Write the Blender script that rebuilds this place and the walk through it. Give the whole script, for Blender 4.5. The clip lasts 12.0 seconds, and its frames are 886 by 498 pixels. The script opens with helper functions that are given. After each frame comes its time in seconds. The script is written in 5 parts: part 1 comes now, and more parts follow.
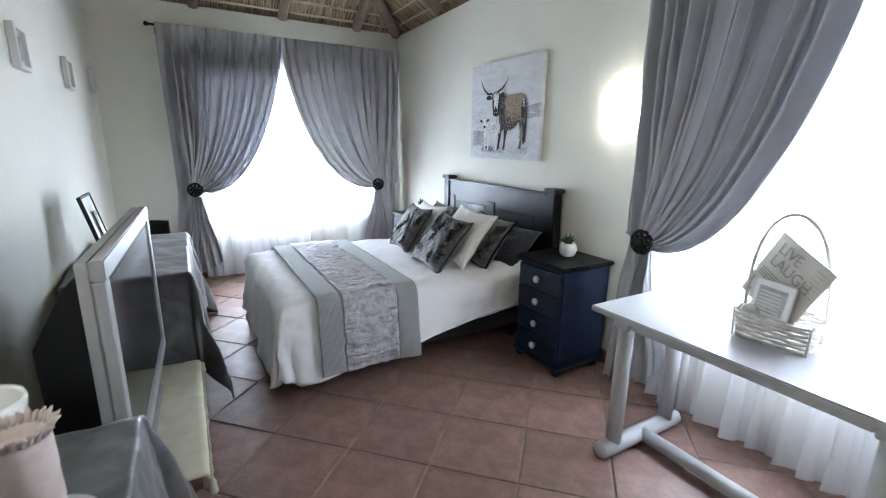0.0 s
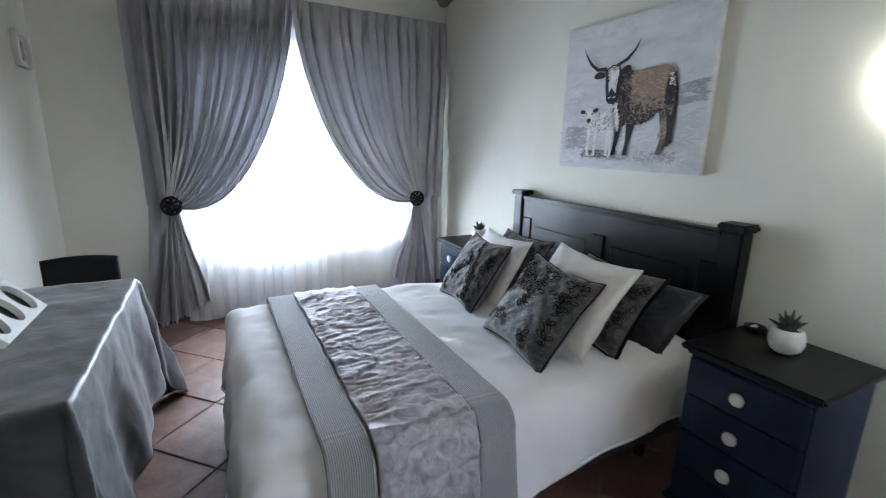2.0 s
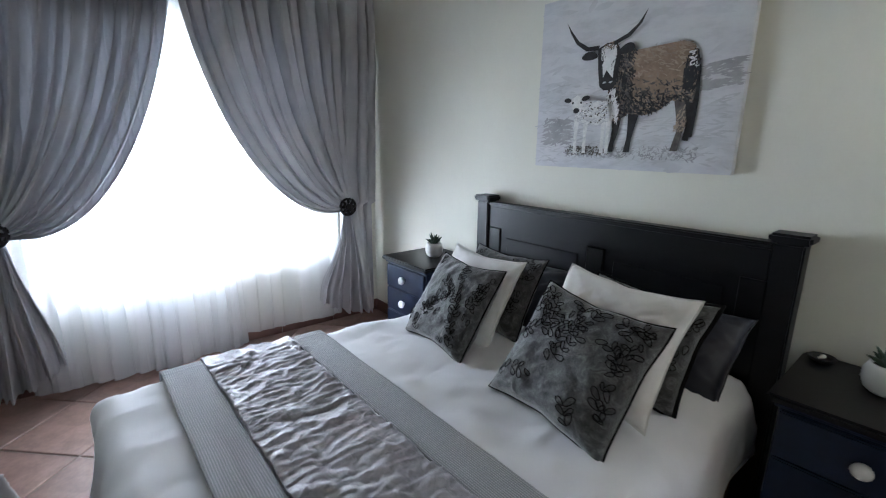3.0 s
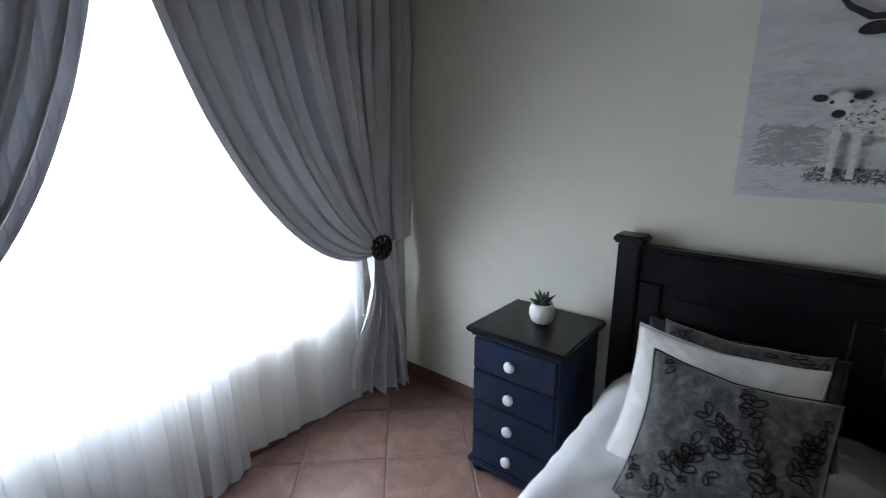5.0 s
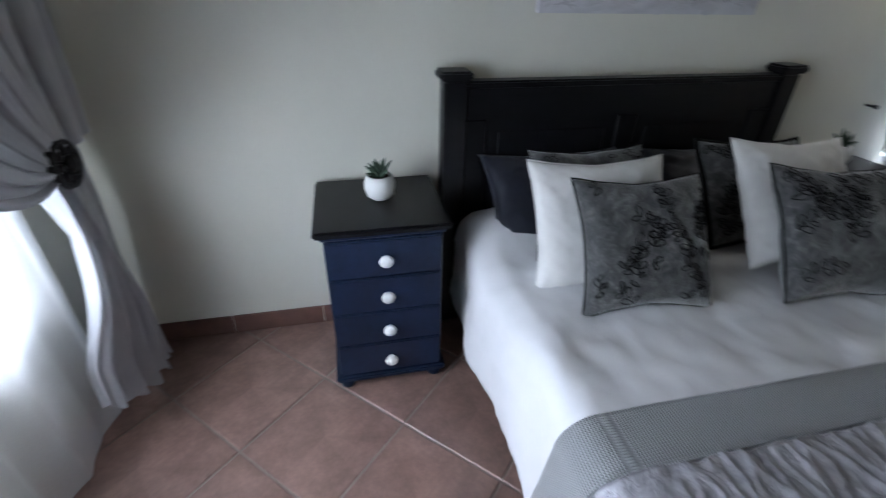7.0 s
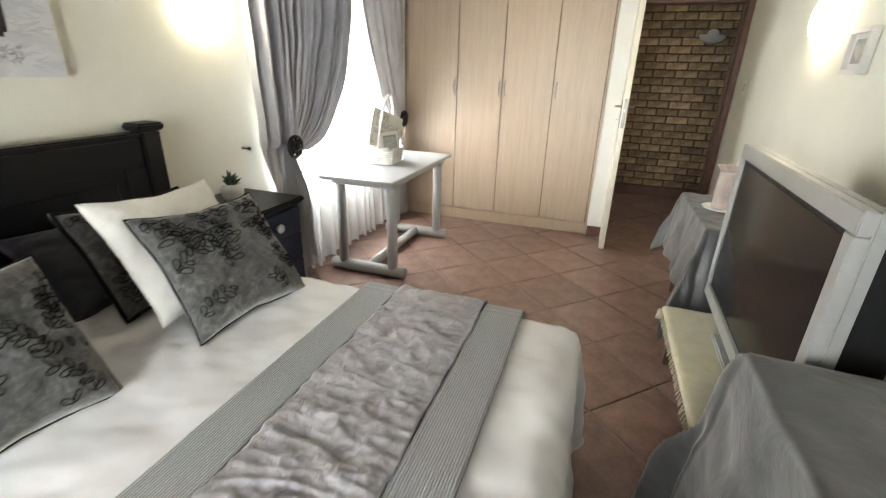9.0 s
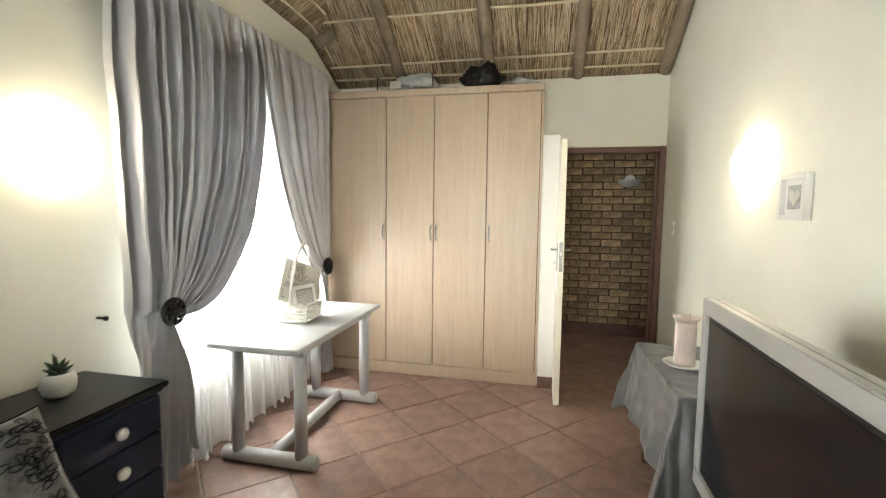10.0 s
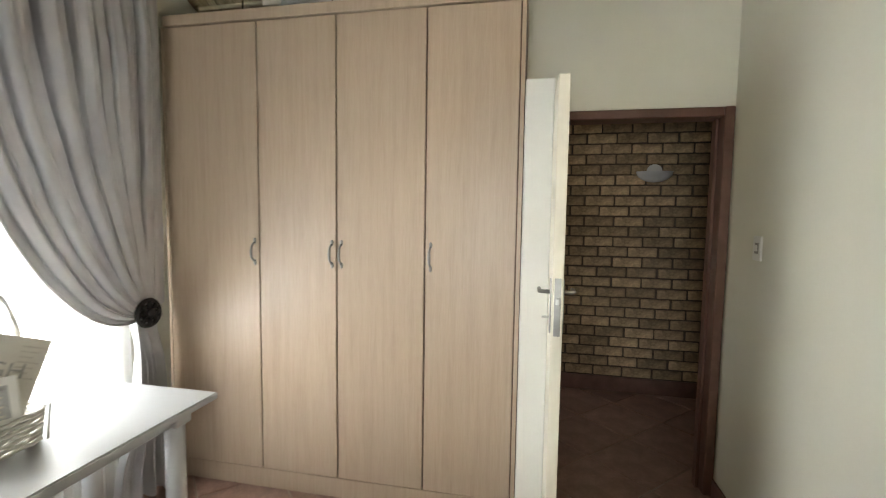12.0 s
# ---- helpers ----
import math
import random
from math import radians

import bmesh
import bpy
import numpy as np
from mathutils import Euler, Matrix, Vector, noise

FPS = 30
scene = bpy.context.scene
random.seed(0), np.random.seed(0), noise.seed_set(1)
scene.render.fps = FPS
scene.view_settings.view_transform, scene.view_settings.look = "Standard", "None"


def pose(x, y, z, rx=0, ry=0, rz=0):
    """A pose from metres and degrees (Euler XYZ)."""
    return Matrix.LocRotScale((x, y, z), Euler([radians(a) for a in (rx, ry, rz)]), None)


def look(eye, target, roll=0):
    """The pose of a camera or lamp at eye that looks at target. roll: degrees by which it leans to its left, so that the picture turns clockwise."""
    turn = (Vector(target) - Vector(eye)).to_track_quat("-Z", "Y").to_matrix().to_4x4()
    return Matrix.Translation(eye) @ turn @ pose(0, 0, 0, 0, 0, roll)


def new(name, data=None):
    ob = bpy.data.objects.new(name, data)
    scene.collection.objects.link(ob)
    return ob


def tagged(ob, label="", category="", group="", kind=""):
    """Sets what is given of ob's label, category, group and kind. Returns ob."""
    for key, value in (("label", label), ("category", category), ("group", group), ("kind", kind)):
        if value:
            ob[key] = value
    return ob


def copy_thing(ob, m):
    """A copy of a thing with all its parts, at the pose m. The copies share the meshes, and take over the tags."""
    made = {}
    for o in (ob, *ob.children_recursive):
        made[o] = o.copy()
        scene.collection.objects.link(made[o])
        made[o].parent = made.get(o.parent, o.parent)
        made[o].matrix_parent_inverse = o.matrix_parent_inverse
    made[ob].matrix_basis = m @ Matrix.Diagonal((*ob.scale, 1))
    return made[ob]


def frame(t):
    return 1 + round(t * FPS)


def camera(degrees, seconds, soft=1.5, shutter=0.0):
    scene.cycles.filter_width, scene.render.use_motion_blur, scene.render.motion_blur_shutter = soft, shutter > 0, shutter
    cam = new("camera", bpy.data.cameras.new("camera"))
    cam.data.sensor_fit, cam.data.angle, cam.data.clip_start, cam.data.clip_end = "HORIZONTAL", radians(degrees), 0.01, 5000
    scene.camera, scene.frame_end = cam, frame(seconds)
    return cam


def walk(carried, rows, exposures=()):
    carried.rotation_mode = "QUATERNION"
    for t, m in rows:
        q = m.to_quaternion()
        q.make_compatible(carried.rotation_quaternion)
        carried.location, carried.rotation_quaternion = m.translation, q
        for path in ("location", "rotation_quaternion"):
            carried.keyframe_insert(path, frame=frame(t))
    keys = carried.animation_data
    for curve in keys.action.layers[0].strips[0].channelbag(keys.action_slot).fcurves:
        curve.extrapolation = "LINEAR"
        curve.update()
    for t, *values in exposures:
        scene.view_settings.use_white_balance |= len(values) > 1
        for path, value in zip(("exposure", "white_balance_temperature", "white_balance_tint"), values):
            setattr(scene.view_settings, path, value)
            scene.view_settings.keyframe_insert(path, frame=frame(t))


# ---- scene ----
cam = camera(90.0, 12.0, soft=1.1, shutter=0.3)
PATH = [
    (0, (0.633, 0.795, 1.472), (1.606, 2.479, 1.009), 0.9),
    (0.5, (0.681, 1.127, 1.484), (1.662, 2.808, 1.021), 1.0),
    (1, (0.761, 1.417, 1.454), (1.747, 3.096, 0.998), 1.0),
    (1.5, (0.935, 1.754, 1.463), (1.908, 3.442, 1.009), 1.1),
    (2, (0.995, 2.128, 1.452), (1.889, 3.859, 1.002), 1.4),
    (2.5, (1.017, 2.466, 1.46), (1.98, 4.161, 1.016), 1.4),
    (2.7, (1.039, 2.612, 1.443), (2.181, 4.195, 1.008), 1.7),
    (4.3, (1.041, 3.698, 1.502), (2.426, 5.061, 1.03), -0.1),
    (4.5, (1.068, 3.831, 1.524), (2.485, 5.161, 1.053), -0.0),
    (5, (1.079, 4.169, 1.541), (2.576, 5.407, 1.064), -0.0),
    (5.5, (1.097, 4.527, 1.569), (2.737, 5.555, 1.066), 0.1),
    (6, (1.214, 4.885, 1.509), (2.977, 5.557, 0.844), 0.8),
    (6.5, (1.288, 5.105, 1.486), (3.027, 5.307, 0.519), 1.6),
    (7, (1.263, 5.124, 1.443), (2.931, 4.739, 0.409), 1.3),
    (7.5, (1.277, 5.053, 1.434), (2.622, 4.003, 0.389), 3.5),
    (7.7, (1.243, 5.044, 1.43), (2.43, 3.811, 0.394), 3.2),
    (9.3, (1.025, 4.543, 1.408), (1.551, 2.717, 0.784), 1.1),
    (9.5, (1.04, 4.445, 1.422), (1.532, 2.566, 0.947), 0.9),
    (10, (1.046, 4.186, 1.462), (1.469, 2.238, 1.295), 0.7),
    (10.5, (0.989, 3.809, 1.492), (1.392, 1.856, 1.342), 0.9),
    (11, (1.006, 3.392, 1.49), (1.408, 1.439, 1.336), 0.9),
    (11.5, (0.992, 2.97, 1.462), (1.402, 1.017, 1.324), 1.0),
    (12, (0.985, 2.521, 1.477), (1.379, 0.566, 1.329), 0.8),
]
walk(cam, [(t, look(eye, target, roll)) for t, eye, target, roll in PATH],
     exposures=[(0.0, 0.76, 5600, 10), (1.5, 0.42, 5550, 10), (2.7, 0.25, 5600, 10), (4.3, -0.58, 5800, 10), (5.5, -0.78, 5800, 10), (6.0, -1.03, 5750, 10), (6.5, -1.12, 5750, 10), (7.0, -0.68, 5650, 11), (7.5, -0.02, 5800, 10),
                (9.3, 0.98, 7050, 7), (10.2, 1.06, 7150, 6), (10.5, 1.02, 7150, 6), (11.5, 0.75, 7000, 7), (12.0, 0.6, 6900, 7)])

# ---- world and lights ----
world = bpy.data.worlds.new("sky")
scene.world = world
world.use_nodes = True
wn = world.node_tree
sky = wn.nodes.new("ShaderNodeTexSky")
sky.sky_type, sky.sun_disc = "NISHITA", False
sky.sun_elevation, sky.sun_rotation = radians(50), radians(40)
sky.air_density, sky.dust_density = 1.0, 4.0
wn.links.new(sky.outputs[0], wn.nodes["Background"].inputs[0])
wn.nodes["Background"].inputs[1].default_value = 0.15


def lamp(name, kind, m, energy, color=(1, 1, 1), size=None, angle=None, radius=None):
    data = bpy.data.lights.new(name, kind)
    data.energy, data.color = energy, color
    if size:
        data.shape, data.size, data.size_y = "RECTANGLE", size[0], size[1]
    if angle:
        data.angle = radians(angle)
    if radius:
        data.shadow_soft_size = radius
    ob = new(name, data)
    ob.matrix_world = m
    return ob


W, L = 3.03, 6.12
lamp("sun_light", "SUN", look((6, 10, 12), (1.5, 3, 0)), 0.8, (1, 0.97, 0.92), angle=20)
# sky light standing in the two window openings
lamp("window_light_north", "AREA", look((1.70, L + 0.16, 1.35), (1.70, 0, 0.7)), 116, (0.93, 0.97, 1.0), (1.64, 1.50))
lamp("window_light_east", "AREA", look((W + 0.16, 1.53, 1.35), (0, 1.53, 0.7)), 99, (0.95, 0.98, 1.0), (1.46, 1.50))
# added fill light at the hall's end; no window is seen there
hall = lamp("hall_fill_light", "AREA", look((2.24, -0.85, 1.55), (0.35, -1.25, 1.35)), 1.3, (1.0, 0.88, 0.70), (0.66, 1.05))
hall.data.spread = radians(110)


# ---- materials ----
def nodes_of(name):
    m = bpy.data.materials.new(name)
    m.use_nodes = True
    nt = m.node_tree
    return m, nt, nt.nodes["Principled BSDF"]


def noise_node(nt, scale, detail=4.0, rough=0.55, stretch=None, distort=0.0):
    co = nt.nodes.new("ShaderNodeTexCoord")
    n = nt.nodes.new("ShaderNodeTexNoise")
    n.inputs["Scale"].default_value, n.inputs["Detail"].default_value = scale, detail
    n.inputs["Roughness"].default_value, n.inputs["Distortion"].default_value = rough, distort
    out = co.outputs["Object"]
    if stretch:
        mp = nt.nodes.new("ShaderNodeMapping")
        mp.inputs["Scale"].default_value = stretch
        nt.links.new(out, mp.inputs[0])
        out = mp.outputs[0]
    nt.links.new(out, n.inputs["Vector"])
    return n


def ramp(nt, socket, stops):
    r = nt.nodes.new("ShaderNodeValToRGB")
    e = r.color_ramp.elements
    while len(e) < len(stops):
        e.new(0.5)
    for el, (p, c) in zip(e, stops):
        el.position, el.color = p, (*c, 1)
    nt.links.new(socket, r.inputs[0])
    return r


def bump(nt, socket, bsdf, strength, distance):
    b = nt.nodes.new("ShaderNodeBump")
    b.inputs["Strength"].default_value, b.inputs["Distance"].default_value = strength, distance
    nt.links.new(socket, b.inputs["Height"])
    nt.links.new(b.outputs[0], bsdf.inputs["Normal"])
    return b


def mix(nt, a, b, fac, kind="MIX"):
    m = nt.nodes.new("ShaderNodeMix")
    m.data_type, m.blend_type = "RGBA", kind
    if isinstance(fac, float):
        m.inputs["Factor"].default_value = fac
    else:
        nt.links.new(fac, m.inputs["Factor"])
    nt.links.new(a, m.inputs["A"])
    nt.links.new(b, m.inputs["B"])
    return m.outputs["Result"]


def surface(name, base, rough=0.6, metal=0.0, var=0.15, scale=4.0, fine=60.0, relief=0.15, depth=0.002, stretch=None,
            sheen=0.0, coat=0.0, per_piece=0.0, spec=0.5):
    """A painted, wooden, stone or cloth surface: broad stains, fine grain, fine relief, uneven gloss."""
    m, nt, b = nodes_of(name)
    lo = tuple(c * (1 - var) for c in base)
    hi = tuple(min(1, c * (1 + var)) for c in base)
    big = noise_node(nt, scale, 5, 0.6, stretch)
    small = noise_node(nt, fine, 3, 0.6, stretch)
    c1 = ramp(nt, big.outputs["Fac"], [(0.3, lo), (0.7, hi)])
    g = ramp(nt, small.outputs["Fac"], [(0.25, (1 - var * 0.6,) * 3), (0.75, (1, 1, 1))])
    col = mix(nt, c1.outputs[0], g.outputs[0], 1.0, "MULTIPLY")
    if per_piece:
        info = nt.nodes.new("ShaderNodeObjectInfo")
        r = ramp(nt, info.outputs["Random"], [(0.0, (1 - per_piece,) * 3), (1.0, (1.0,) * 3)])
        col = mix(nt, col, r.outputs[0], 1.0, "MULTIPLY")
    nt.links.new(col, b.inputs["Base Color"])
    rr = nt.nodes.new("ShaderNodeMapRange")
    lo_r, hi_r = (max(0.285, rough - 0.12), min(1, rough + 0.12)) if rough > 0.275 else (max(0.03, rough - 0.05), min(0.26, rough + 0.08))
    rr.inputs["To Min"].default_value, rr.inputs["To Max"].default_value = lo_r, hi_r
    nt.links.new(big.outputs["Fac"], rr.inputs["Value"])
    nt.links.new(rr.outputs[0], b.inputs["Roughness"])
    b.inputs["Metallic"].default_value = metal
    b.inputs["Specular IOR Level"].default_value = spec
    b.inputs["Sheen Weight"].default_value = sheen
    b.inputs["Coat Weight"].default_value = coat
    if relief:
        bump(nt, small.outputs["Fac"], b, relief, depth)
    return m


M = {}
M["plaster"] = surface("plaster", (0.75, 0.74, 0.65), 0.75, var=0.04, scale=1.6, fine=90, relief=0.12, depth=0.002)
M["nib"] = surface("plaster_nib", (0.82, 0.82, 0.78), 0.7, var=0.04, scale=2, fine=90, relief=0.1)
M["tile"] = surface("terracotta_tile", (0.32, 0.197, 0.160), 0.36, var=0.34, scale=8, fine=55, relief=0.15, depth=0.002, per_piece=0.22, spec=0.7)
M["grout"] = surface("grout", (0.30, 0.25, 0.215), 0.9, var=0.2, scale=6, fine=120, relief=0.4)
M["skirt"] = surface("terracotta_skirting", (0.19, 0.10, 0.078), 0.4, var=0.2, scale=8, fine=70, per_piece=0.2)
M["black_wood"] = surface("black_lacquered_wood", (0.005, 0.005, 0.0065), 0.30, var=0.3, scale=3, fine=40, stretch=(1, 1, 6), relief=0.08, coat=0.0, spec=0.3)
M["navy_wood"] = surface("navy_black_painted_wood", (0.010, 0.019, 0.047), 0.36, var=0.35, scale=5, fine=50, relief=0.1, spec=0.35)
M["white_cloth"] = surface("white_cotton", (0.82, 0.82, 0.84), 0.85, var=0.03, scale=5, fine=240, relief=0.2, depth=0.001, sheen=0.2)
M["white_cushion"] = surface("white_cushion_cotton", (0.80, 0.79, 0.77), 0.85, var=0.05, scale=9, fine=220, relief=0.25, depth=0.001, sheen=0.2)
M["charcoal"] = surface("charcoal_cloth", (0.015, 0.016, 0.018), 0.8, var=0.3, scale=12, fine=160, relief=0.4, sheen=0.3)
M["chenille"] = surface("black_chenille", (0.007, 0.007, 0.008), 0.9, var=0.3, scale=30, fine=200, relief=0.4, spec=0.15)
M["navy_satin"] = surface("navy_satin", (0.009, 0.011, 0.024), 0.5, var=0.25, scale=10, fine=150, relief=0.2, sheen=0.3)
M["white_paint"] = surface("white_painted_wood", (0.42, 0.43, 0.44), 0.30, var=0.06, scale=3, fine=80, relief=0.06)
M["white_gloss"] = surface("cream_gloss_door", (0.80, 0.77, 0.66), 0.4, var=0.04, scale=3, fine=60, relief=0.05)
M["brown_steel"] = surface("brown_painted_frame", (0.15, 0.075, 0.055), 0.4, var=0.2, scale=6, fine=60)
M["chrome"] = surface("brushed_chrome", (0.62, 0.62, 0.6), 0.28, metal=1.0, var=0.08, scale=8, fine=120, relief=0.04)
M["silver"] = surface("silver_plastic", (0.38, 0.385, 0.385), 0.38, metal=0.3, var=0.06, scale=5, fine=150, relief=0.05)
M["dark_plastic"] = surface("black_plastic", (0.010, 0.010, 0.011), 0.42, var=0.2, scale=8, fine=150, relief=0.05, spec=0.25)
M["screen"] = surface("dark_screen", (0.008, 0.008, 0.010), 0.14, var=0.2, scale=3, fine=300, relief=0.0, spec=0.28)
M["lock_steel"] = surface("worn_lock_steel", (0.36, 0.355, 0.34), 0.3, metal=1.0, var=0.15, scale=12, fine=120, relief=0.06)
M["dark_metal"] = surface("dark_bronze_metal", (0.018, 0.017, 0.018), 0.42, metal=0.5, var=0.3, scale=20, fine=150, relief=0.2)
M["pole"] = surface("gum_pole", (0.26, 0.20, 0.145), 0.8, var=0.3, scale=5, fine=40, relief=0.5, depth=0.006)
M["batten"] = surface("peeled_lath", (0.62, 0.53, 0.38), 0.75, var=0.2, scale=8, fine=80, relief=0.3)
M["beige"] = surface("beige_woven_cotton", (0.58, 0.55, 0.40), 0.9, var=0.1, scale=14, fine=180, relief=0.5, sheen=0.2)
M["pine"] = surface("brown_wood", (0.14, 0.07, 0.04), 0.45, var=0.25, scale=3, fine=30, stretch=(6, 0.6, 6), relief=0.1)
M["ceramic"] = surface("white_ceramic", (0.80, 0.80, 0.78), 0.3, var=0.03, scale=10, fine=60, relief=0.03)
M["candle"] = surface("pale_pink_wax", (0.53, 0.455, 0.42), 0.6, var=0.15, scale=16, fine=70, relief=0.4)
M["leaf"] = surface("aloe_leaf", (0.05, 0.085, 0.05), 0.5, var=0.35, scale=30, fine=120, relief=0.1)
M["soil"] = surface("soil", (0.05, 0.035, 0.025), 0.95, var=0.4, scale=40, fine=200, relief=0.8)
M["wicker"] = surface("whitewashed_wicker", (0.60, 0.585, 0.545), 0.75, var=0.2, scale=25, fine=120, relief=0.5)
M["paper"] = surface("aged_newsprint", (0.56, 0.535, 0.475), 0.85, var=0.08, scale=10, fine=90, relief=0.05)
M["ink"] = surface("grey_ink", (0.31, 0.305, 0.29), 0.85, var=0.2, scale=30, fine=150, relief=0)
M["paper_grey"] = surface("faded_grey_ink", (0.46, 0.44, 0.38), 0.85, var=0.15, scale=30, fine=150, relief=0)
M["photo"] = surface("grey_photo", (0.40, 0.40, 0.40), 0.5, var=0.35, scale=18, fine=90, relief=0)
M["frame_white"] = surface("white_frame_wood", (0.72, 0.71, 0.68), 0.45, var=0.05, scale=6, fine=80, relief=0.05)
M["clear_plastic"] = surface("cloudy_plastic", (0.55, 0.56, 0.55), 0.3, var=0.06, scale=6, fine=60, relief=0.03)
M["black_bag"] = surface("black_nylon", (0.012, 0.012, 0.013), 0.6, var=0.3, scale=15, fine=80, relief=0.4)
M["window_steel"] = surface("white_window_steel", (0.7, 0.7, 0.7), 0.4, var=0.05, scale=4, fine=60)
M["grass"] = surface("lawn", (0.07, 0.11, 0.035), 0.95, var=0.35, scale=0.8, fine=20, relief=0.5)
# for the unseen hall ceiling and walls: darker than the room's plaster
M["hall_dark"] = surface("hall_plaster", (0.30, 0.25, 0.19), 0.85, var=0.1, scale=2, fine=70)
M["brick"] = surface("clinker_brick", (0.52, 0.37, 0.225), 0.85, var=0.45, scale=14, fine=60, relief=0.5, depth=0.004, per_piece=0.5)
M["mortar"] = surface("brick_mortar", (0.105, 0.08, 0.055), 0.95, var=0.25, scale=10, fine=90, relief=0.6)


def curtain_cloth():
    m, nt, b = nodes_of("grey_curtain_cloth")
    w = noise_node(nt, 300, 2, 0.5, (1, 1, 0.25))
    big = noise_node(nt, 5, 3)
    c = ramp(nt, big.outputs["Fac"], [(0.3, (0.40, 0.40, 0.43)), (0.7, (0.475, 0.475, 0.495))])
    nt.links.new(c.outputs[0], b.inputs["Base Color"])
    b.inputs["Roughness"].default_value, b.inputs["Sheen Weight"].default_value = 0.55, 0.35
    bump(nt, w.outputs["Fac"], b, 0.15, 0.001)
    tr = nt.nodes.new("ShaderNodeBsdfTranslucent")
    tr.inputs[0].default_value = (0.25, 0.25, 0.27, 1)
    mx = nt.nodes.new("ShaderNodeMixShader")
    mx.inputs[0].default_value = 0.04
    nt.links.new(b.outputs[0], mx.inputs[1])
    nt.links.new(tr.outputs[0], mx.inputs[2])
    nt.links.new(mx.outputs[0], nt.nodes["Material Output"].inputs[0])
    return m


def sheer_cloth():
    m, nt, b = nodes_of("white_sheer_voile")
    b.inputs["Base Color"].default_value, b.inputs["Roughness"].default_value = (0.93, 0.94, 0.96, 1), 0.9
    tr = nt.nodes.new("ShaderNodeBsdfTranslucent")
    tr.inputs[0].default_value = (0.94, 0.95, 0.97, 1)
    clear = nt.nodes.new("ShaderNodeBsdfTransparent")
    weave = noise_node(nt, 400, 2, 0.5)
    fac = nt.nodes.new("ShaderNodeMapRange")
    fac.inputs["To Min"].default_value, fac.inputs["To Max"].default_value = 0.38, 0.56
    nt.links.new(weave.outputs["Fac"], fac.inputs["Value"])
    m1, m2 = nt.nodes.new("ShaderNodeMixShader"), nt.nodes.new("ShaderNodeMixShader")
    m1.inputs[0].default_value = 0.6
    nt.links.new(b.outputs[0], m1.inputs[1])
    nt.links.new(tr.outputs[0], m1.inputs[2])
    nt.links.new(fac.outputs[0], m2.inputs[0])
    nt.links.new(m1.outputs[0], m2.inputs[1])
    nt.links.new(clear.outputs[0], m2.inputs[2])
    nt.links.new(m2.outputs[0], nt.nodes["Material Output"].inputs[0])
    return m


def satin(name, base, rough, crease=18.0, strength=0.5, metal=0.15):
    """Creased shiny cloth."""
    m, nt, b = nodes_of(name)
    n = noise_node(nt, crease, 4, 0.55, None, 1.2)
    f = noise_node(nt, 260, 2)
    # creases go into the colour too: hollows darker, ridges lighter
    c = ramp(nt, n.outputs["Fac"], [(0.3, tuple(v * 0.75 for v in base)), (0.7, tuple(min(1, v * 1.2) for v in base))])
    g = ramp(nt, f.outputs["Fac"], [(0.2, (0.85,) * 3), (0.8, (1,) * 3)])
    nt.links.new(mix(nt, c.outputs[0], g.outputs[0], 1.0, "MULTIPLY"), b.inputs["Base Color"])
    b.inputs["Roughness"].default_value, b.inputs["Metallic"].default_value = rough, metal
    b.inputs["Sheen Weight"].default_value = 0.3
    bump(nt, n.outputs["Fac"], b, strength, 0.02)
    return m


def beech():
    """Pale beech laminate with upright grain."""
    m, nt, b = nodes_of("beech_laminate")
    g1 = noise_node(nt, 3.0, 6, 0.65, (14, 14, 0.7), 0.3)
    g2 = noise_node(nt, 20, 3, 0.6, (14, 14, 0.8))
    c = ramp(nt, g1.outputs["Fac"], [(0.25, (0.435, 0.33, 0.242)), (0.5, (0.485, 0.377, 0.285)), (0.75, (0.52, 0.41, 0.315))])
    g = ramp(nt, g2.outputs["Fac"], [(0.3, (0.945, 0.935, 0.92)), (0.6, (1, 1, 1))])
    nt.links.new(mix(nt, c.outputs[0], g.outputs[0], 1.0, "MULTIPLY"), b.inputs["Base Color"])
    b.inputs["Roughness"].default_value = 0.36
    bump(nt, g2.outputs["Fac"], b, 0.05, 0.001)
    return m


def velvet():
    """Grey velvet with a brushed nap."""
    m, nt, b = nodes_of("grey_velvet")
    a = noise_node(nt, 20, 6, 0.75, None, 1.4)
    f = noise_node(nt, 260, 2, 0.6, (1, 1, 0.5))
    c = ramp(nt, a.outputs["Fac"], [(0.34, (0.025, 0.026, 0.027)), (0.52, (0.080, 0.081, 0.081)), (0.70, (0.19, 0.19, 0.186))])
    g = ramp(nt, f.outputs["Fac"], [(0.3, (0.7,) * 3), (0.7, (1.0,) * 3)])
    nt.links.new(mix(nt, c.outputs[0], g.outputs[0], 1.0, "MULTIPLY"), b.inputs["Base Color"])
    b.inputs["Roughness"].default_value, b.inputs["Sheen Weight"].default_value = 0.75, 0.6
    bump(nt, f.outputs["Fac"], b, 0.5, 0.004)
    return m


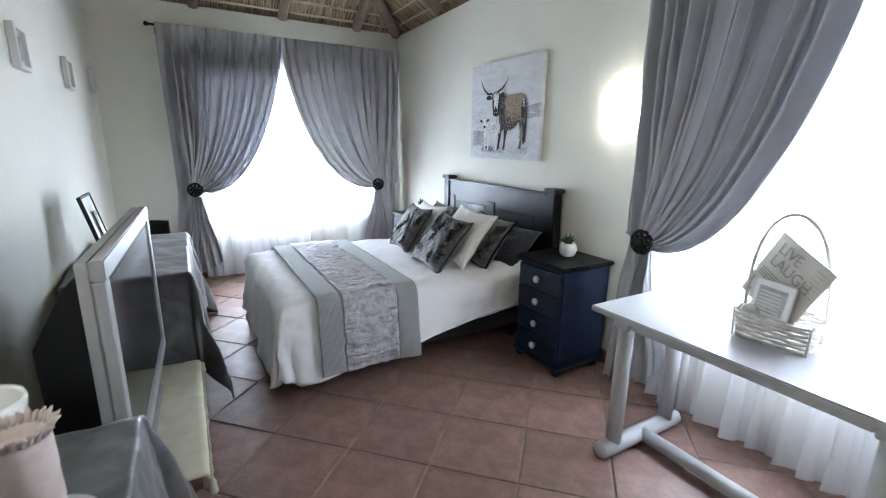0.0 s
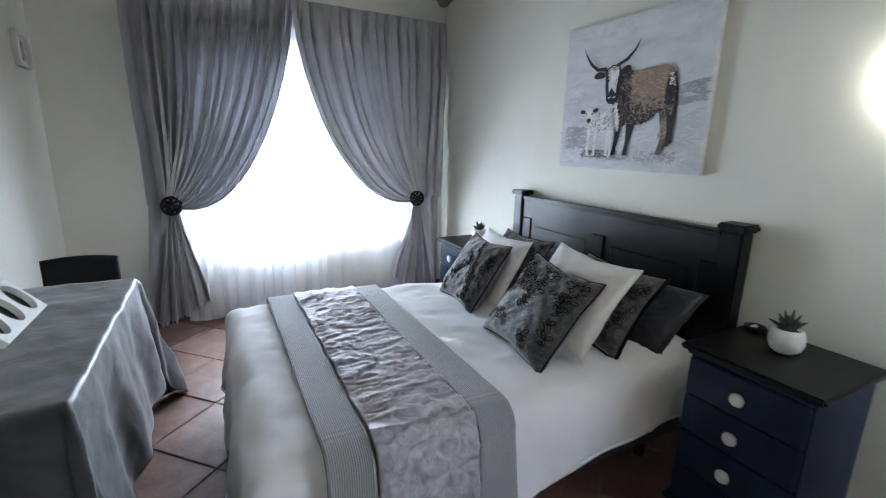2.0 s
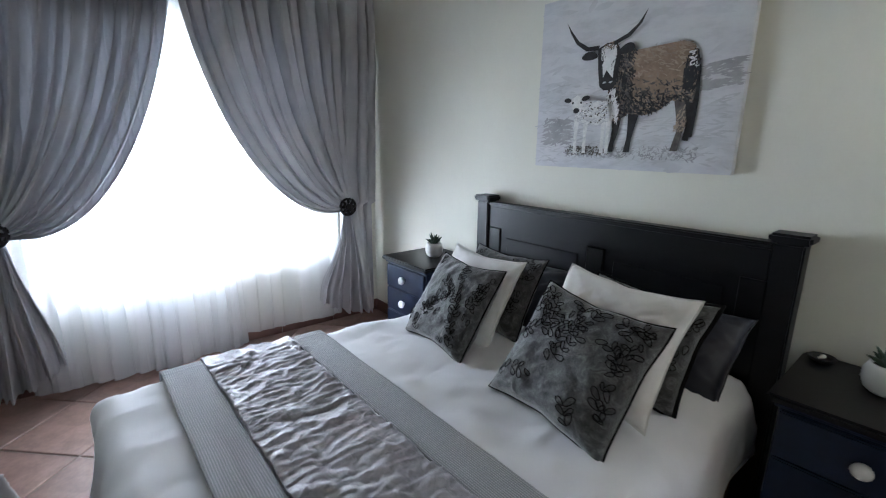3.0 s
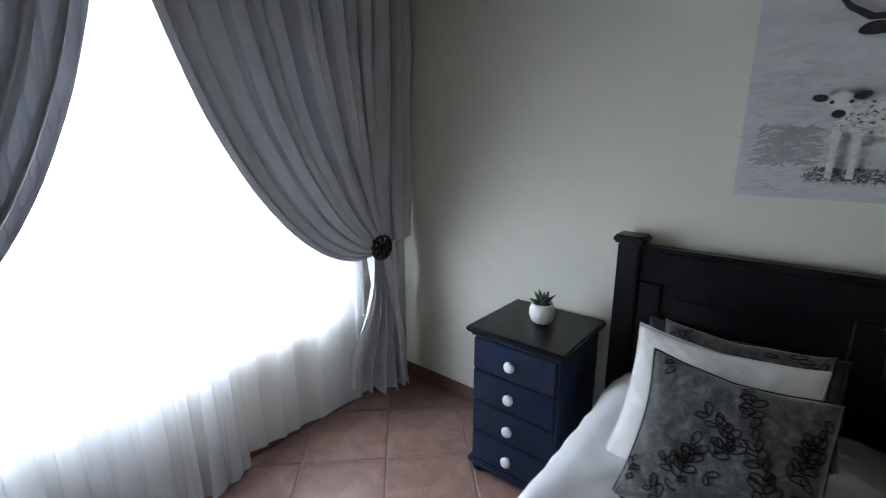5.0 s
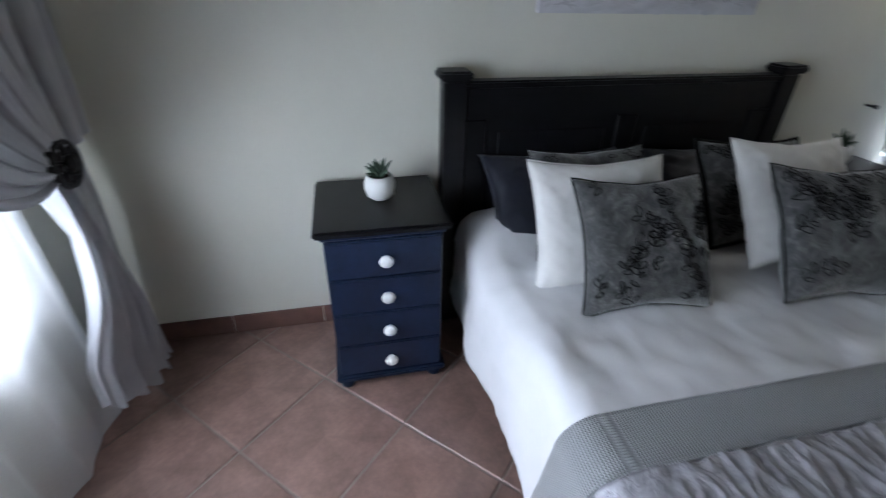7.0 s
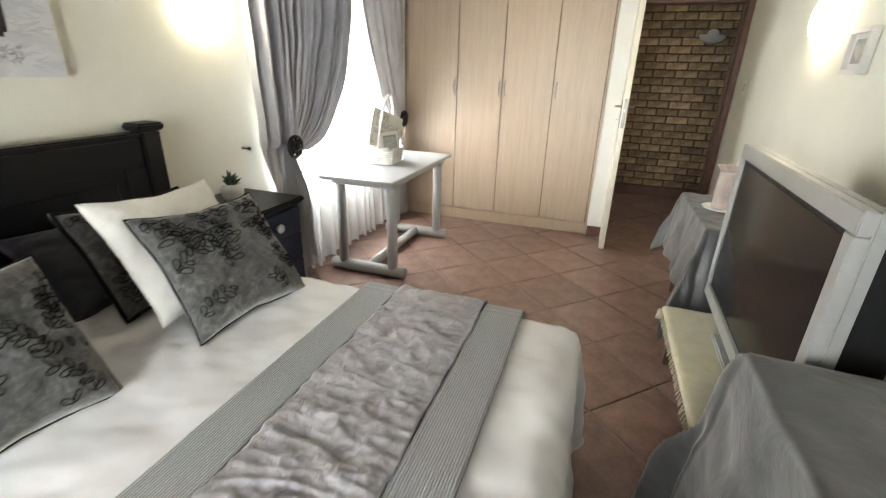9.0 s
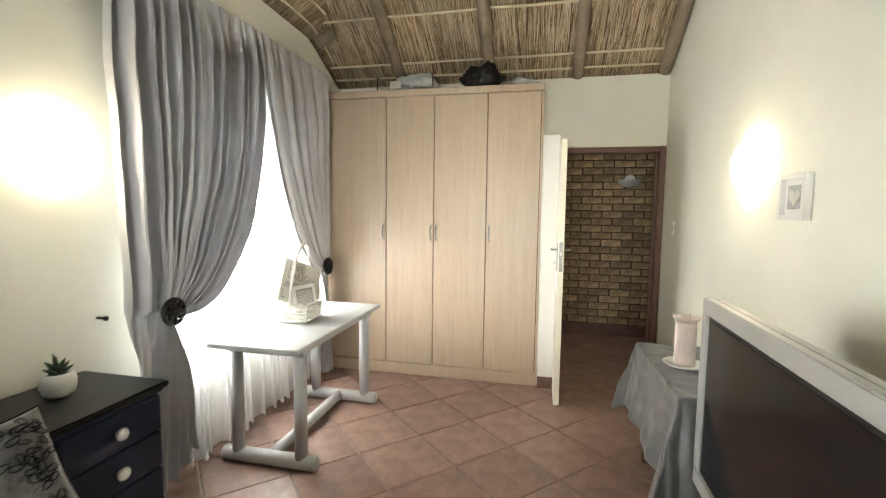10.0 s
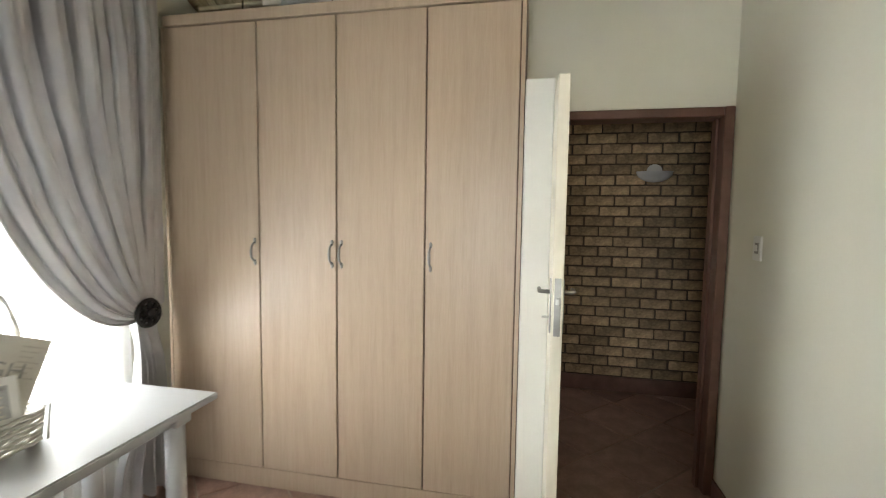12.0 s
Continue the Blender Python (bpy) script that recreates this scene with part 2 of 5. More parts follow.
def ribbed(name, base):
    """Grey waffle weave in small cells."""
    m, nt, b = nodes_of(name)
    co = nt.nodes.new("ShaderNodeTexCoord")
    waves = []
    for axis in "XY":
        w = nt.nodes.new("ShaderNodeTexWave")
        w.bands_direction = axis
        w.inputs["Scale"].default_value = 9.0
        nt.links.new(co.outputs["UV"], w.inputs["Vector"])
        waves.append(w.outputs["Fac"])
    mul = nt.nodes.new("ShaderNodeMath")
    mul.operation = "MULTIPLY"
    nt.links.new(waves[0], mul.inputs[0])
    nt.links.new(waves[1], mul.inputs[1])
    # low parts of the cells are coloured darker, on the relief's own wave
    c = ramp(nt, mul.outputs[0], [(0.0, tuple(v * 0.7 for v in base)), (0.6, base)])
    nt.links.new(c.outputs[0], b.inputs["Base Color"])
    b.inputs["Roughness"].default_value, b.inputs["Sheen Weight"].default_value = 0.75, 0.3
    bump(nt, mul.outputs[0], b, 0.6, 0.006)
    return m


def thatch():
    m, nt, b = nodes_of("thatch_reed")
    isl = nt.nodes.new("ShaderNodeNewGeometry")
    c = ramp(nt, isl.outputs["Random Per Island"], [(0.0, (0.10, 0.06, 0.03)), (0.30, (0.38, 0.26, 0.15)), (0.7, (0.64, 0.49, 0.33)), (1.0, (0.80, 0.66, 0.48))])
    f = noise_node(nt, 3, 4, 0.6)
    g = ramp(nt, f.outputs["Fac"], [(0.3, (0.7,) * 3), (0.7, (1.0,) * 3)])
    nt.links.new(mix(nt, c.outputs[0], g.outputs[0], 1.0, "MULTIPLY"), b.inputs["Base Color"])
    b.inputs["Roughness"].default_value = 0.85
    return m


def glass(name="window_glass", tint=(1, 1, 1), rough=0.0):
    m, nt, b = nodes_of(name)
    b.inputs["Base Color"].default_value = (*tint, 1)
    b.inputs["Roughness"].default_value, b.inputs["Transmission Weight"].default_value, b.inputs["IOR"].default_value = rough, 1.0, 1.3
    return m


def glowing(name, color, strength):
    m, nt, b = nodes_of(name)
    b.inputs["Base Color"].default_value = (0.9, 0.88, 0.82, 1)
    b.inputs["Emission Color"].default_value = (*color, 1)
    b.inputs["Emission Strength"].default_value = strength
    b.inputs["Roughness"].default_value = 0.4
    return m


M["curtain"], M["sheer"], M["beech"], M["velvet"], M["thatch"] = curtain_cloth(), sheer_cloth(), beech(), velvet(), thatch()
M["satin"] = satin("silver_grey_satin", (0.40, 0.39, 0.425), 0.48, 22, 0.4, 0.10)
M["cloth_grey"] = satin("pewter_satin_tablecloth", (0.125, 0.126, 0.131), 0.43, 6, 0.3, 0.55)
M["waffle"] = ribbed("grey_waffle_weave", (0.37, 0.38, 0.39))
M["glass"] = glass()
M["lamp_glass"] = glowing("lit_opal_glass", (1.0, 0.90, 0.72), 15.0)
M["opal"] = surface("unlit_opal_glass", (0.7, 0.72, 0.75), 0.25, var=0.05, scale=8, fine=40, relief=0)


# ---- mesh helpers ----
def part(name, bm, material, parent=None, label=""):
    me = bpy.data.meshes.new(name)
    bm.normal_update()
    bm.to_mesh(me)
    bm.free()
    me.materials.append(material)
    ob = new(name, me)
    if parent:
        ob.parent = parent
    if label:
        ob["label"] = label
    return ob


def thing(name, label, category, m=None, group="", kind=""):
    ob = new(name)
    ob.empty_display_size = 0.1
    if m:
        ob.matrix_world = m
    return tagged(ob, label, category, group, kind)


def whole(ob, label, category, m=None, group="", kind=""):
    if m:
        ob.matrix_world = m
    return tagged(ob, label, category, group, kind)


def smooth(ob, angle=None):
    for p in ob.data.polygons:
        p.use_smooth = True
    return ob


def box(bm, x0, x1, y0, y1, z0, z1, bevel=0.0, seg=1):
    r = bmesh.ops.create_cube(bm, size=1.0)
    vs = r["verts"]
    for v in vs:
        v.co = Vector((x0 + (v.co.x + 0.5) * (x1 - x0), y0 + (v.co.y + 0.5) * (y1 - y0), z0 + (v.co.z + 0.5) * (z1 - z0)))
    if bevel:
        es = list({e for v in vs for e in v.link_edges})
        bmesh.ops.bevel(bm, geom=es, offset=bevel, segments=seg, affect="EDGES", clamp_overlap=True)
    return bm


def boxed(x0, x1, y0, y1, z0, z1, bevel=0.0, seg=1):
    return box(bmesh.new(), min(x0, x1), max(x0, x1), min(y0, y1), max(y0, y1), min(z0, z1), max(z0, z1), bevel, seg)


def tube(bm, path, radius, sides=8, closed=False, caps=True):
    """A round bar along a path; radius is a number or one for each point."""
    pts = [Vector(p) for p in path]
    n = len(pts)
    rings = []
    up = None
    for i, p in enumerate(pts):
        d = (pts[(i + 1) % n] - pts[i - 1]) if closed else (pts[min(i + 1, n - 1)] - pts[max(i - 1, 0)])
        d.normalize()
        if up is None:
            up = d.orthogonal().normalized()
        up = (up - d * up.dot(d)).normalized()
        side = d.cross(up)
        r = radius[i] if isinstance(radius, (list, tuple)) else radius
        rings.append([bm.verts.new(p + (up * math.cos(a) + side * math.sin(a)) * r) for a in (2 * math.pi * k / sides for k in range(sides))])
    for i in range(n if closed else n - 1):
        a, b = rings[i], rings[(i + 1) % n]
        for k in range(sides):
            bm.faces.new((a[k], a[(k + 1) % sides], b[(k + 1) % sides], b[k]))
    if caps and not closed:
        bm.faces.new(rings[0][::-1])
        bm.faces.new(rings[-1])
    bmesh.ops.recalc_face_normals(bm, faces=bm.faces[:])
    return bm


def lathe(bm, profile, sides=24, at=(0, 0, 0), ripple=None):
    """A turned body round z from (radius, height) pairs."""
    rings = []
    for r, z in profile:
        ring = []
        for k in range(sides):
            a = 2 * math.pi * k / sides
            rr = r * (1 + (ripple(a, z) if ripple else 0))
            ring.append(bm.verts.new((at[0] + rr * math.cos(a), at[1] + rr * math.sin(a), at[2] + z)))
        rings.append(ring)
    for a, b in zip(rings, rings[1:]):
        for k in range(sides):
            bm.faces.new((a[k], a[(k + 1) % sides], b[(k + 1) % sides], b[k]))
    bm.faces.new(rings[0][::-1])
    bm.faces.new(rings[-1])
    bmesh.ops.recalc_face_normals(bm, faces=bm.faces[:])
    return bm


def sheet(fn, nu, nv, thick=0.0, uv=None):
    """A grid of nu x nv cells through fn(u, v), u and v from 0 to 1; with a thickness if given."""
    bm = bmesh.new()
    vs = [[bm.verts.new(fn(i / nu, j / nv)) for j in range(nv + 1)] for i in range(nu + 1)]
    layer = bm.loops.layers.uv.new("UVMap") if uv else None
    for i in range(nu):
        for j in range(nv):
            f = bm.faces.new((vs[i][j], vs[i + 1][j], vs[i + 1][j + 1], vs[i][j + 1]))
            f.smooth = True
            if layer:
                for lp, (a, b) in zip(f.loops, ((i, j), (i + 1, j), (i + 1, j + 1), (i, j + 1))):
                    lp[layer].uv = (a / nu * uv[0], b / nv * uv[1])
    if thick:
        bm.normal_update()
        bmesh.ops.solidify(bm, geom=bm.faces[:], thickness=thick)
    return bm


def prism(bm, outline, axis, a, b):
    """An outline of (p, q) pairs pushed along an axis from a to b: x takes (y, z), y takes (x, z), z takes (x, y)."""
    put = {"x": lambda p, q, w: (w, p, q), "y": lambda p, q, w: (p, w, q), "z": lambda p, q, w: (p, q, w)}[axis]
    lo = [bm.verts.new(put(p, q, a)) for p, q in outline]
    hi = [bm.verts.new(put(p, q, b)) for p, q in outline]
    n = len(outline)
    bm.faces.new(lo)
    bm.faces.new(hi[::-1])
    for i in range(n):
        bm.faces.new((lo[i], hi[i], hi[(i + 1) % n], lo[(i + 1) % n]))
    bmesh.ops.recalc_face_normals(bm, faces=bm.faces[:])
    return bm


def interp(table, v):
    return float(np.interp(v, [p for p, _ in table], [q for _, q in table]))


# ---- roof shape ----
SLOPE = 0.62
EAVE_E = ((0.0, 2.66), (0.3, 2.80), (0.6, 2.93), (1.3, 2.95), (2.5, 2.88), (4.1, 2.74), (6.2, 2.72))


def slope_s(x, y):
    return 2.67 + SLOPE * y


def slope_n(x, y):
    return 2.74 + SLOPE * (L - y)


def slope_e(x, y):
    return interp(EAVE_E, y) + 0.03 + SLOPE * (W - x)


def roof_z(x, y):
    return min(slope_s(x, y), slope_n(x, y), slope_e(x, y))


# ---- walls ----
N_WIN = (0.88, 2.52, 0.60, 2.10)
E_WIN = (0.80, 2.28, 0.60, 2.10)
DOOR = (0.0, 0.90, 2.05)


def wall_with_hole(name, axis, a, b, lo, hi, z1, hole):
    """Four blocks round one opening, joined in one mesh. axis is the wall's normal."""
    bm = bmesh.new()
    h0, h1, k0, k1 = hole
    for p0, p1, q0, q1 in ((lo, h0, 0, z1), (h1, hi, 0, z1), (h0, h1, k1, z1), (h0, h1, 0, k0)):
        if p1 - p0 > 0.001 and q1 - q0 > 0.001:
            if axis == "y":
                box(bm, p0, p1, a, b, q0, q1)
            else:
                box(bm, a, b, p0, p1, q0, q1)
    return whole(part(name, bm, M["plaster"]), "cream plastered wall", "wall", kind="structure")


wall_with_hole("wall_north", "y", L, L + 0.22, -0.12, W + 0.22, 2.74, N_WIN)
wall_with_hole("wall_south", "y", -0.12, 0.0, -0.12, W + 0.22, 2.66, (DOOR[0], DOOR[1], 0.0, DOOR[2]))
bm = bmesh.new()
y0, y1, z0, z1 = E_WIN
top = [(y, interp(EAVE_E, y)) for y in (0.0, 0.15, 0.3, 0.45, 0.6, 0.9, 1.3, 1.9, 2.5, 3.3, 4.1, 5.0, L)]
prism(bm, [(0, z1), (L, z1)] + top[::-1], "x", W, W + 0.22)
box(bm, W, W + 0.22, 0, y0, 0, z1)
box(bm, W, W + 0.22, y1, L, 0, z1)
box(bm, W, W + 0.22, y0, y1, 0, z0)
whole(part("wall_east", bm, M["plaster"]), "cream plastered wall below the thatch", "wall", kind="structure")
bm = bmesh.new()
prism(bm, [(0, 0), (L, 0)] + [(y, roof_z(0, y) + 0.02) for y in np.linspace(L, 0, 25)], "x", -0.12, 0.0)
whole(part("wall_west", bm, M["plaster"]), "cream plastered gable wall", "wall", kind="structure")
whole(part("wall_nib", boxed(0.905, 1.033, 0.003, 0.48, 0.0, 2.09, 0.006), M["nib"]), "short white plastered wall stub beside the wardrobe", "wall", kind="structure")
whole(part("floor", boxed(-0.2, W + 0.3, -1.6, L + 0.3, -0.2, -0.006), M["grout"]), "terracotta tiled floor with pale joints", "floor", kind="structure")
whole(part("ground", boxed(-80, 80, -80, 80, -0.5, -0.21), M["grass"]), "lawn outside the windows", "ground", kind="structure")

# hall beyond the door; unseen sides and ceiling are added to box it in
whole(part("wall_hall_back", boxed(-1.6, 2.2, -1.52, -1.40, 0, 2.7), M["mortar"]), "dark face brick wall of the hall", "wall", kind="structure")
# hole left only to hold the added hall fill light
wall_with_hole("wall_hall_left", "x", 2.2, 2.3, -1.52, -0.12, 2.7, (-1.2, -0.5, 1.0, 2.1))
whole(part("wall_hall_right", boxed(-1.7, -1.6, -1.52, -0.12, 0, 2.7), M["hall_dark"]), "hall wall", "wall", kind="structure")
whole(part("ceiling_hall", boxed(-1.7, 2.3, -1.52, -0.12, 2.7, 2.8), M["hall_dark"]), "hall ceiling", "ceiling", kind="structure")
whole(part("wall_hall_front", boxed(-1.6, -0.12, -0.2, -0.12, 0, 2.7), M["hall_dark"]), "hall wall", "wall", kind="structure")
bm = boxed(-1.6, 2.2, -1.40, -1.385, 0.0, 0.13, 0.004)
whole(part("baseboard_hall", bm, M["skirt"]), "dark skirting in the hall", "baseboard", kind="structure")

# ---- thatch ceiling ----
bm = bmesh.new()
N1, N2 = 36, 70
grid = [[bm.verts.new((-0.12 + (W + 0.5) * i / N1, -0.25 + (L + 0.5) * j / N2, 0)) for j in range(N2 + 1)] for i in range(N1 + 1)]
for col in grid:
    for v in col:
        v.co.z = roof_z(v.co.x, v.co.y) + 0.10
for i in range(N1):
    for j in range(N2):
        bm.faces.new((grid[i][j], grid[i][j + 1], grid[i + 1][j + 1], grid[i + 1][j]))
rng = random.Random(4)


def reed(x, y, dx, dy, length, plane, lift):
    """One reed lying along the slope as a thin three-sided blade."""
    wdt = rng.uniform(0.002, 0.0045)
    skew = rng.uniform(-0.07, 0.07)
    ex, ey = dx + skew * dy, dy - skew * dx
    x2, y2 = x + ex * length, y + ey * length
    if not (-0.05 < x2 < W + 0.2 and -0.2 < y2 < L + 0.2):
        return
    za, zb = plane(x, y) + lift, plane(x2, y2) + lift + rng.uniform(-0.012, 0.012)
    sx, sy = -dy * wdt, dx * wdt
    a, b = bm.verts.new((x - sx, y - sy, za)), bm.verts.new((x + sx, y + sy, za))
    c, d = bm.verts.new((x2 + sx * 0.6, y2 + sy * 0.6, zb)), bm.verts.new((x2 - sx * 0.6, y2 - sy * 0.6, zb))
    mid = bm.verts.new(((x + x2) / 2, (y + y2) / 2, (za + zb) / 2 - wdt * 0.9))
    for q in ((a, b, mid), (b, c, mid), (c, d, mid), (d, a, mid)):
        bm.faces.new(q)


for k in range(46000):
    x, y = rng.uniform(-0.02, W + 0.1), rng.uniform(-0.15, L + 0.1)
    lift = rng.uniform(0.045, 0.085)
    ln = rng.uniform(0.18, 0.5)
    near = {slope_s: (0, 1), slope_n: (0, -1), slope_e: (-1, 0)}
    own = min(near, key=lambda f: f(x, y))
    reed(x, y, *near[own], ln, own, lift)
whole(part("ceiling", bm, M["thatch"]), "brown thatched reed ceiling", "ceiling", kind="structure")


def rafter(x, y, dx, dy, plane, radius=0.05, far=4.0):
    """A round pole up a slope, until another slope takes over."""
    pts, rad = [], []
    s = 0.0
    while s < far:
        px, py = x + dx * s, y + dy * s
        if s > 0.2 and plane(px, py) > roof_z(px, py) + 0.05:
            break
        pts.append((px + 0.008 * noise.noise((s, x, y)), py + 0.008 * noise.noise((x, s, y)), plane(px, py) - 0.012))
        rad.append(radius * (1.0 + 0.1 * noise.noise((s * 2, y, x))))
        s += 0.15
    if len(pts) > 1:
        ob = smooth(part("rafter", tube(bmesh.new(), pts, rad, 10), M["pole"]))
        whole(ob, "weathered round gum pole under the thatch", "rafter", group="roof poles")


for x in (0.05, 0.76, 1.52, 2.36):
    rafter(x, 0.02, 0, 1, slope_s)
for x in (0.1, 0.86, 1.69, 2.5):
    rafter(x, L - 0.02, 0, -1, slope_n)
for y in (0.49, 1.32, 2.25, 3.2, 4.14, 5.03):
    rafter(W - 0.03, y, -1, 0, slope_e)
rafter(W - 0.04, L - 0.04, -0.707, -0.707, lambda x, y: min(slope_n(x, y), slope_e(x, y)) - 0.02, 0.06, 4.5)
bm = bmesh.new()
for k in range(14):
    yy = 0.10 + 0.24 * k if k > 1 else 0.05 + 0.13 * k
    for plane, yv in ((slope_s, yy), (slope_n, L - yy)):
        pts = [(x, yv + 0.006 * noise.noise((x * 2, k, 1)), plane(x, yv) + 0.026 + 0.004 * noise.noise((x * 3, k, 5))) for x in np.linspace(0.0, W, 22) if plane(x, yv) <= slope_e(x, yv) + 0.02]
        if len(pts) > 2:
            tube(bm, pts, 0.0115, 6)
    xv = W - yy
    if k < 12:
        pts = [(xv, y, slope_e(xv, y) + 0.026) for y in np.linspace(0.0, L, 30) if slope_e(xv, y) <= min(slope_s(xv, y), slope_n(xv, y)) + 0.02]
        if len(pts) > 2:
            tube(bm, pts, 0.0115, 6)
whole(part("thatching_lath", bm, M["batten"]), "pale peeled laths tied under the thatch", "lath", kind="stuff")

# ---- doorway ----
x0, x1, zt = DOOR
fr = thing("door_frame", "red-brown painted door frame", "door frame", kind="structure")
for nm, b in (("jamb", boxed(x0 + 0.003, x0 + 0.05, -0.125, 0.012, 0, zt, 0.004)), ("jamb", boxed(x1 - 0.05, x1 - 0.003, -0.125, 0.012, 0, zt, 0.004)),
              ("head", boxed(x0 + 0.052, x1 - 0.052, -0.125, 0.012, zt - 0.05, zt - 0.003, 0.004)),
              ("stop", boxed(x0 + 0.052, x0 + 0.066, -0.11, -0.06, 0, zt - 0.052)), ("stop", boxed(x1 - 0.066, x1 - 0.052, -0.11, -0.06, 0, zt - 0.052))):
    part(nm, b, M["brown_steel"], fr)
dr = thing("door_1", "open cream-painted door with a chrome lock", "door", pose(0.886, 0.0, 0), kind="structure")
leaf = part("leaf", boxed(-0.021, 0.021, 0.02, 0.822, 0.008, 2.0, 0.003), M["white_gloss"], dr)
part("lock_plate", boxed(-0.012, 0.012, 0.8215, 0.826, 1.03, 1.25, 0.001), M["lock_steel"], dr, "chrome lock edge plate")
part("latch", boxed(-0.007, 0.007, 0.826, 0.836, 1.15, 1.175, 0.002), M["chrome"], dr)
for s in (-1, 1):
    part("handle_plate", boxed(s * 0.021, s * 0.027, 0.745, 0.785, 1.03, 1.24, 0.002), M["lock_steel"], dr)
    b = tube(bmesh.new(), [(s * 0.025, 0.765, 1.19), (s * 0.06, 0.765, 1.19), (s * 0.066, 0.755, 1.19), (s * 0.066, 0.66, 1.185)], 0.008, 8)
    smooth(part("handle", b, M["lock_steel"], dr, "chrome lever handle"))
part("key", tube(bmesh.new(), [(0.026, 0.765, 1.09), (0.055, 0.765, 1.09)], 0.005, 6), M["chrome"], dr)

# ---- windows ----
def window(name, m, w, h, label):
    """A steel window with mullions, bars and panes; local x along the wall, y outwards."""
    win = thing(name, label, "window", m, kind="structure")
    f = 0.04
    for b in (boxed(0, f, 0.08, 0.12, 0, h), boxed(w - f, w, 0.08, 0.12, 0, h), boxed(f, w - f, 0.08, 0.12, 0, f), boxed(f, w - f, 0.08, 0.12, h - f, h)):
        part("window_frame", b, M["window_steel"], win)
    for k in (1, 2):
        part("mullion", boxed(w * k / 3 - 0.02, w * k / 3 + 0.02, 0.085, 0.115, f, h - f), M["window_steel"], win)
    for k in range(3):
        p = part("pane", boxed(w * k / 3 + 0.02, w * (k + 1) / 3 - 0.02, 0.098, 0.102, f, h - f), M["glass"], win)
        p.visible_shadow = False
    for k in range(1, 7):
        part("burglar_bar", tube(bmesh.new(), [(f, 0.07, h * k / 7), (w - f, 0.07, h * k / 7)], 0.006, 6), M["window_steel"], win)
    part("window_sill", boxed(-0.03, w + 0.03, -0.03, 0.075, -0.035, -0.002, 0.004), M["white_paint"], win)
    return win


window("window_1", pose(N_WIN[0], L, N_WIN[2]), N_WIN[1] - N_WIN[0], N_WIN[3] - N_WIN[2], "white steel window with burglar bars behind sheers")
window("window_2", pose(W, E_WIN[1], E_WIN[2], 0, 0, -90), E_WIN[1] - E_WIN[0], E_WIN[3] - E_WIN[2], "white steel window with burglar bars behind sheers")


# ---- curtains: local x along the wall, y into the room, z up ----
def bez(p0, p1, p2, p3, t):
    s = 1 - t
    return [s * s * s * a + 3 * s * s * t * b + 3 * s * t * t * c + t * t * t * d for a, b, c, d in zip(p0, p1, p2, p3)]


def curtain(name, m, x_out, x_in, z_top, hold, z_bot, bot_out, bot_in, folds=13, seed=1, swag=0.62, draw=-0.02, lift=0.06):
    """One drape, gathered on the rod, drawn aside into a holdback and falling free below it."""
    hx, hz = hold
    d = 1 if x_in > x_out else -1

    def fn(u, v):
        xt = x_out + (x_in - x_out) * u
        ph = 2 * math.pi * folds * u + seed
        pw = ph + 1.1 * math.sin(ph * 0.37 + seed) + 0.5 * math.sin(ph * 0.21 + 2 * seed)
        groove = (0.5 + 0.5 * math.cos(pw)) ** 2.6
        deep = 0.95 + 0.9 * noise.noise((math.floor(pw / (2 * math.pi) + 0.5) * 7.3, seed * 1.7, 0.5))
        fold = 0.35 + 0.28 * math.sin(pw * 0.5 + seed) - 3.5 * deep * groove + 0.12 * math.sin(ph * 2.3 + seed * 2)
        k = min(1.0, max(0.0, (u - 0.04) / 0.22))
        k = k * k * (3 - 2 * k)
        gx = (xt + 0.03 * d) * (1 - k) + (hx + d * 0.07 * (u - 0.5)) * k
        gz = hz + 0.05 * (0.5 - u) * k
        if v < 0.62:
            t = v / 0.62
            sag = swag * (x_in - hx) * u ** 1.3 * k
            x, z = bez((xt, z_top), (xt - draw * d * u, z_top - 0.85), (gx + sag, gz + 0.55 - 0.68 * u ** 1.5 * k), (gx, gz), t)
            head = min(1.0, 0.22 + t * 7)
            fold += 3.3 * deep * groove * (1 - head)
            amp = (0.056 * (1 - t) + 0.036 * t) * head
            push = 0.045 + 0.022 * head + 0.05 * math.sin(math.pi * t) * u
            y = push + amp * fold * (1 - 0.4 * t * t * k) + 0.03 * t * t * k
            x += 0.62 * amp * math.sin(pw + 0.6) * (0.4 + 0.6 * t)
        else:
            t = (v - 0.62) / 0.38
            xb = bot_out + (bot_in - bot_out) * u
            zb = z_bot + lift * u * u + 0.012 * math.sin(ph)
            x, z = bez((gx, gz), (gx + 0.25 * (xb - gx), gz - 0.25), (gx + 0.78 * (xb - gx), zb + 0.30), (xb, zb), t)
            broad = 0.25 + 0.95 * math.sin(ph * 0.37 + seed) + 0.35 * math.sin(ph * 0.83 + 2 * seed)
            fold += (broad - fold) * min(1.0, 0.25 + 2.5 * t)
            y = 0.05 * k + 0.02 * (1 - k) + (0.022 + 0.026 * t) * fold + 0.05 * k * math.sin(math.pi * min(1, t * 1.2)) * u
        n = noise.noise((x * 6, z * 4, seed)) * 0.012
        y = max(y, -0.045 + 0.1 * (y + 0.045))
        return (x, -(y + n), z)

    ob = smooth(part(name, sheet(fn, folds * 24, 80, 0.0), M["curtain"]))
    return whole(ob, "grey satin-weave curtain tied back to a dark rosette", "curtain", m, group="curtains")


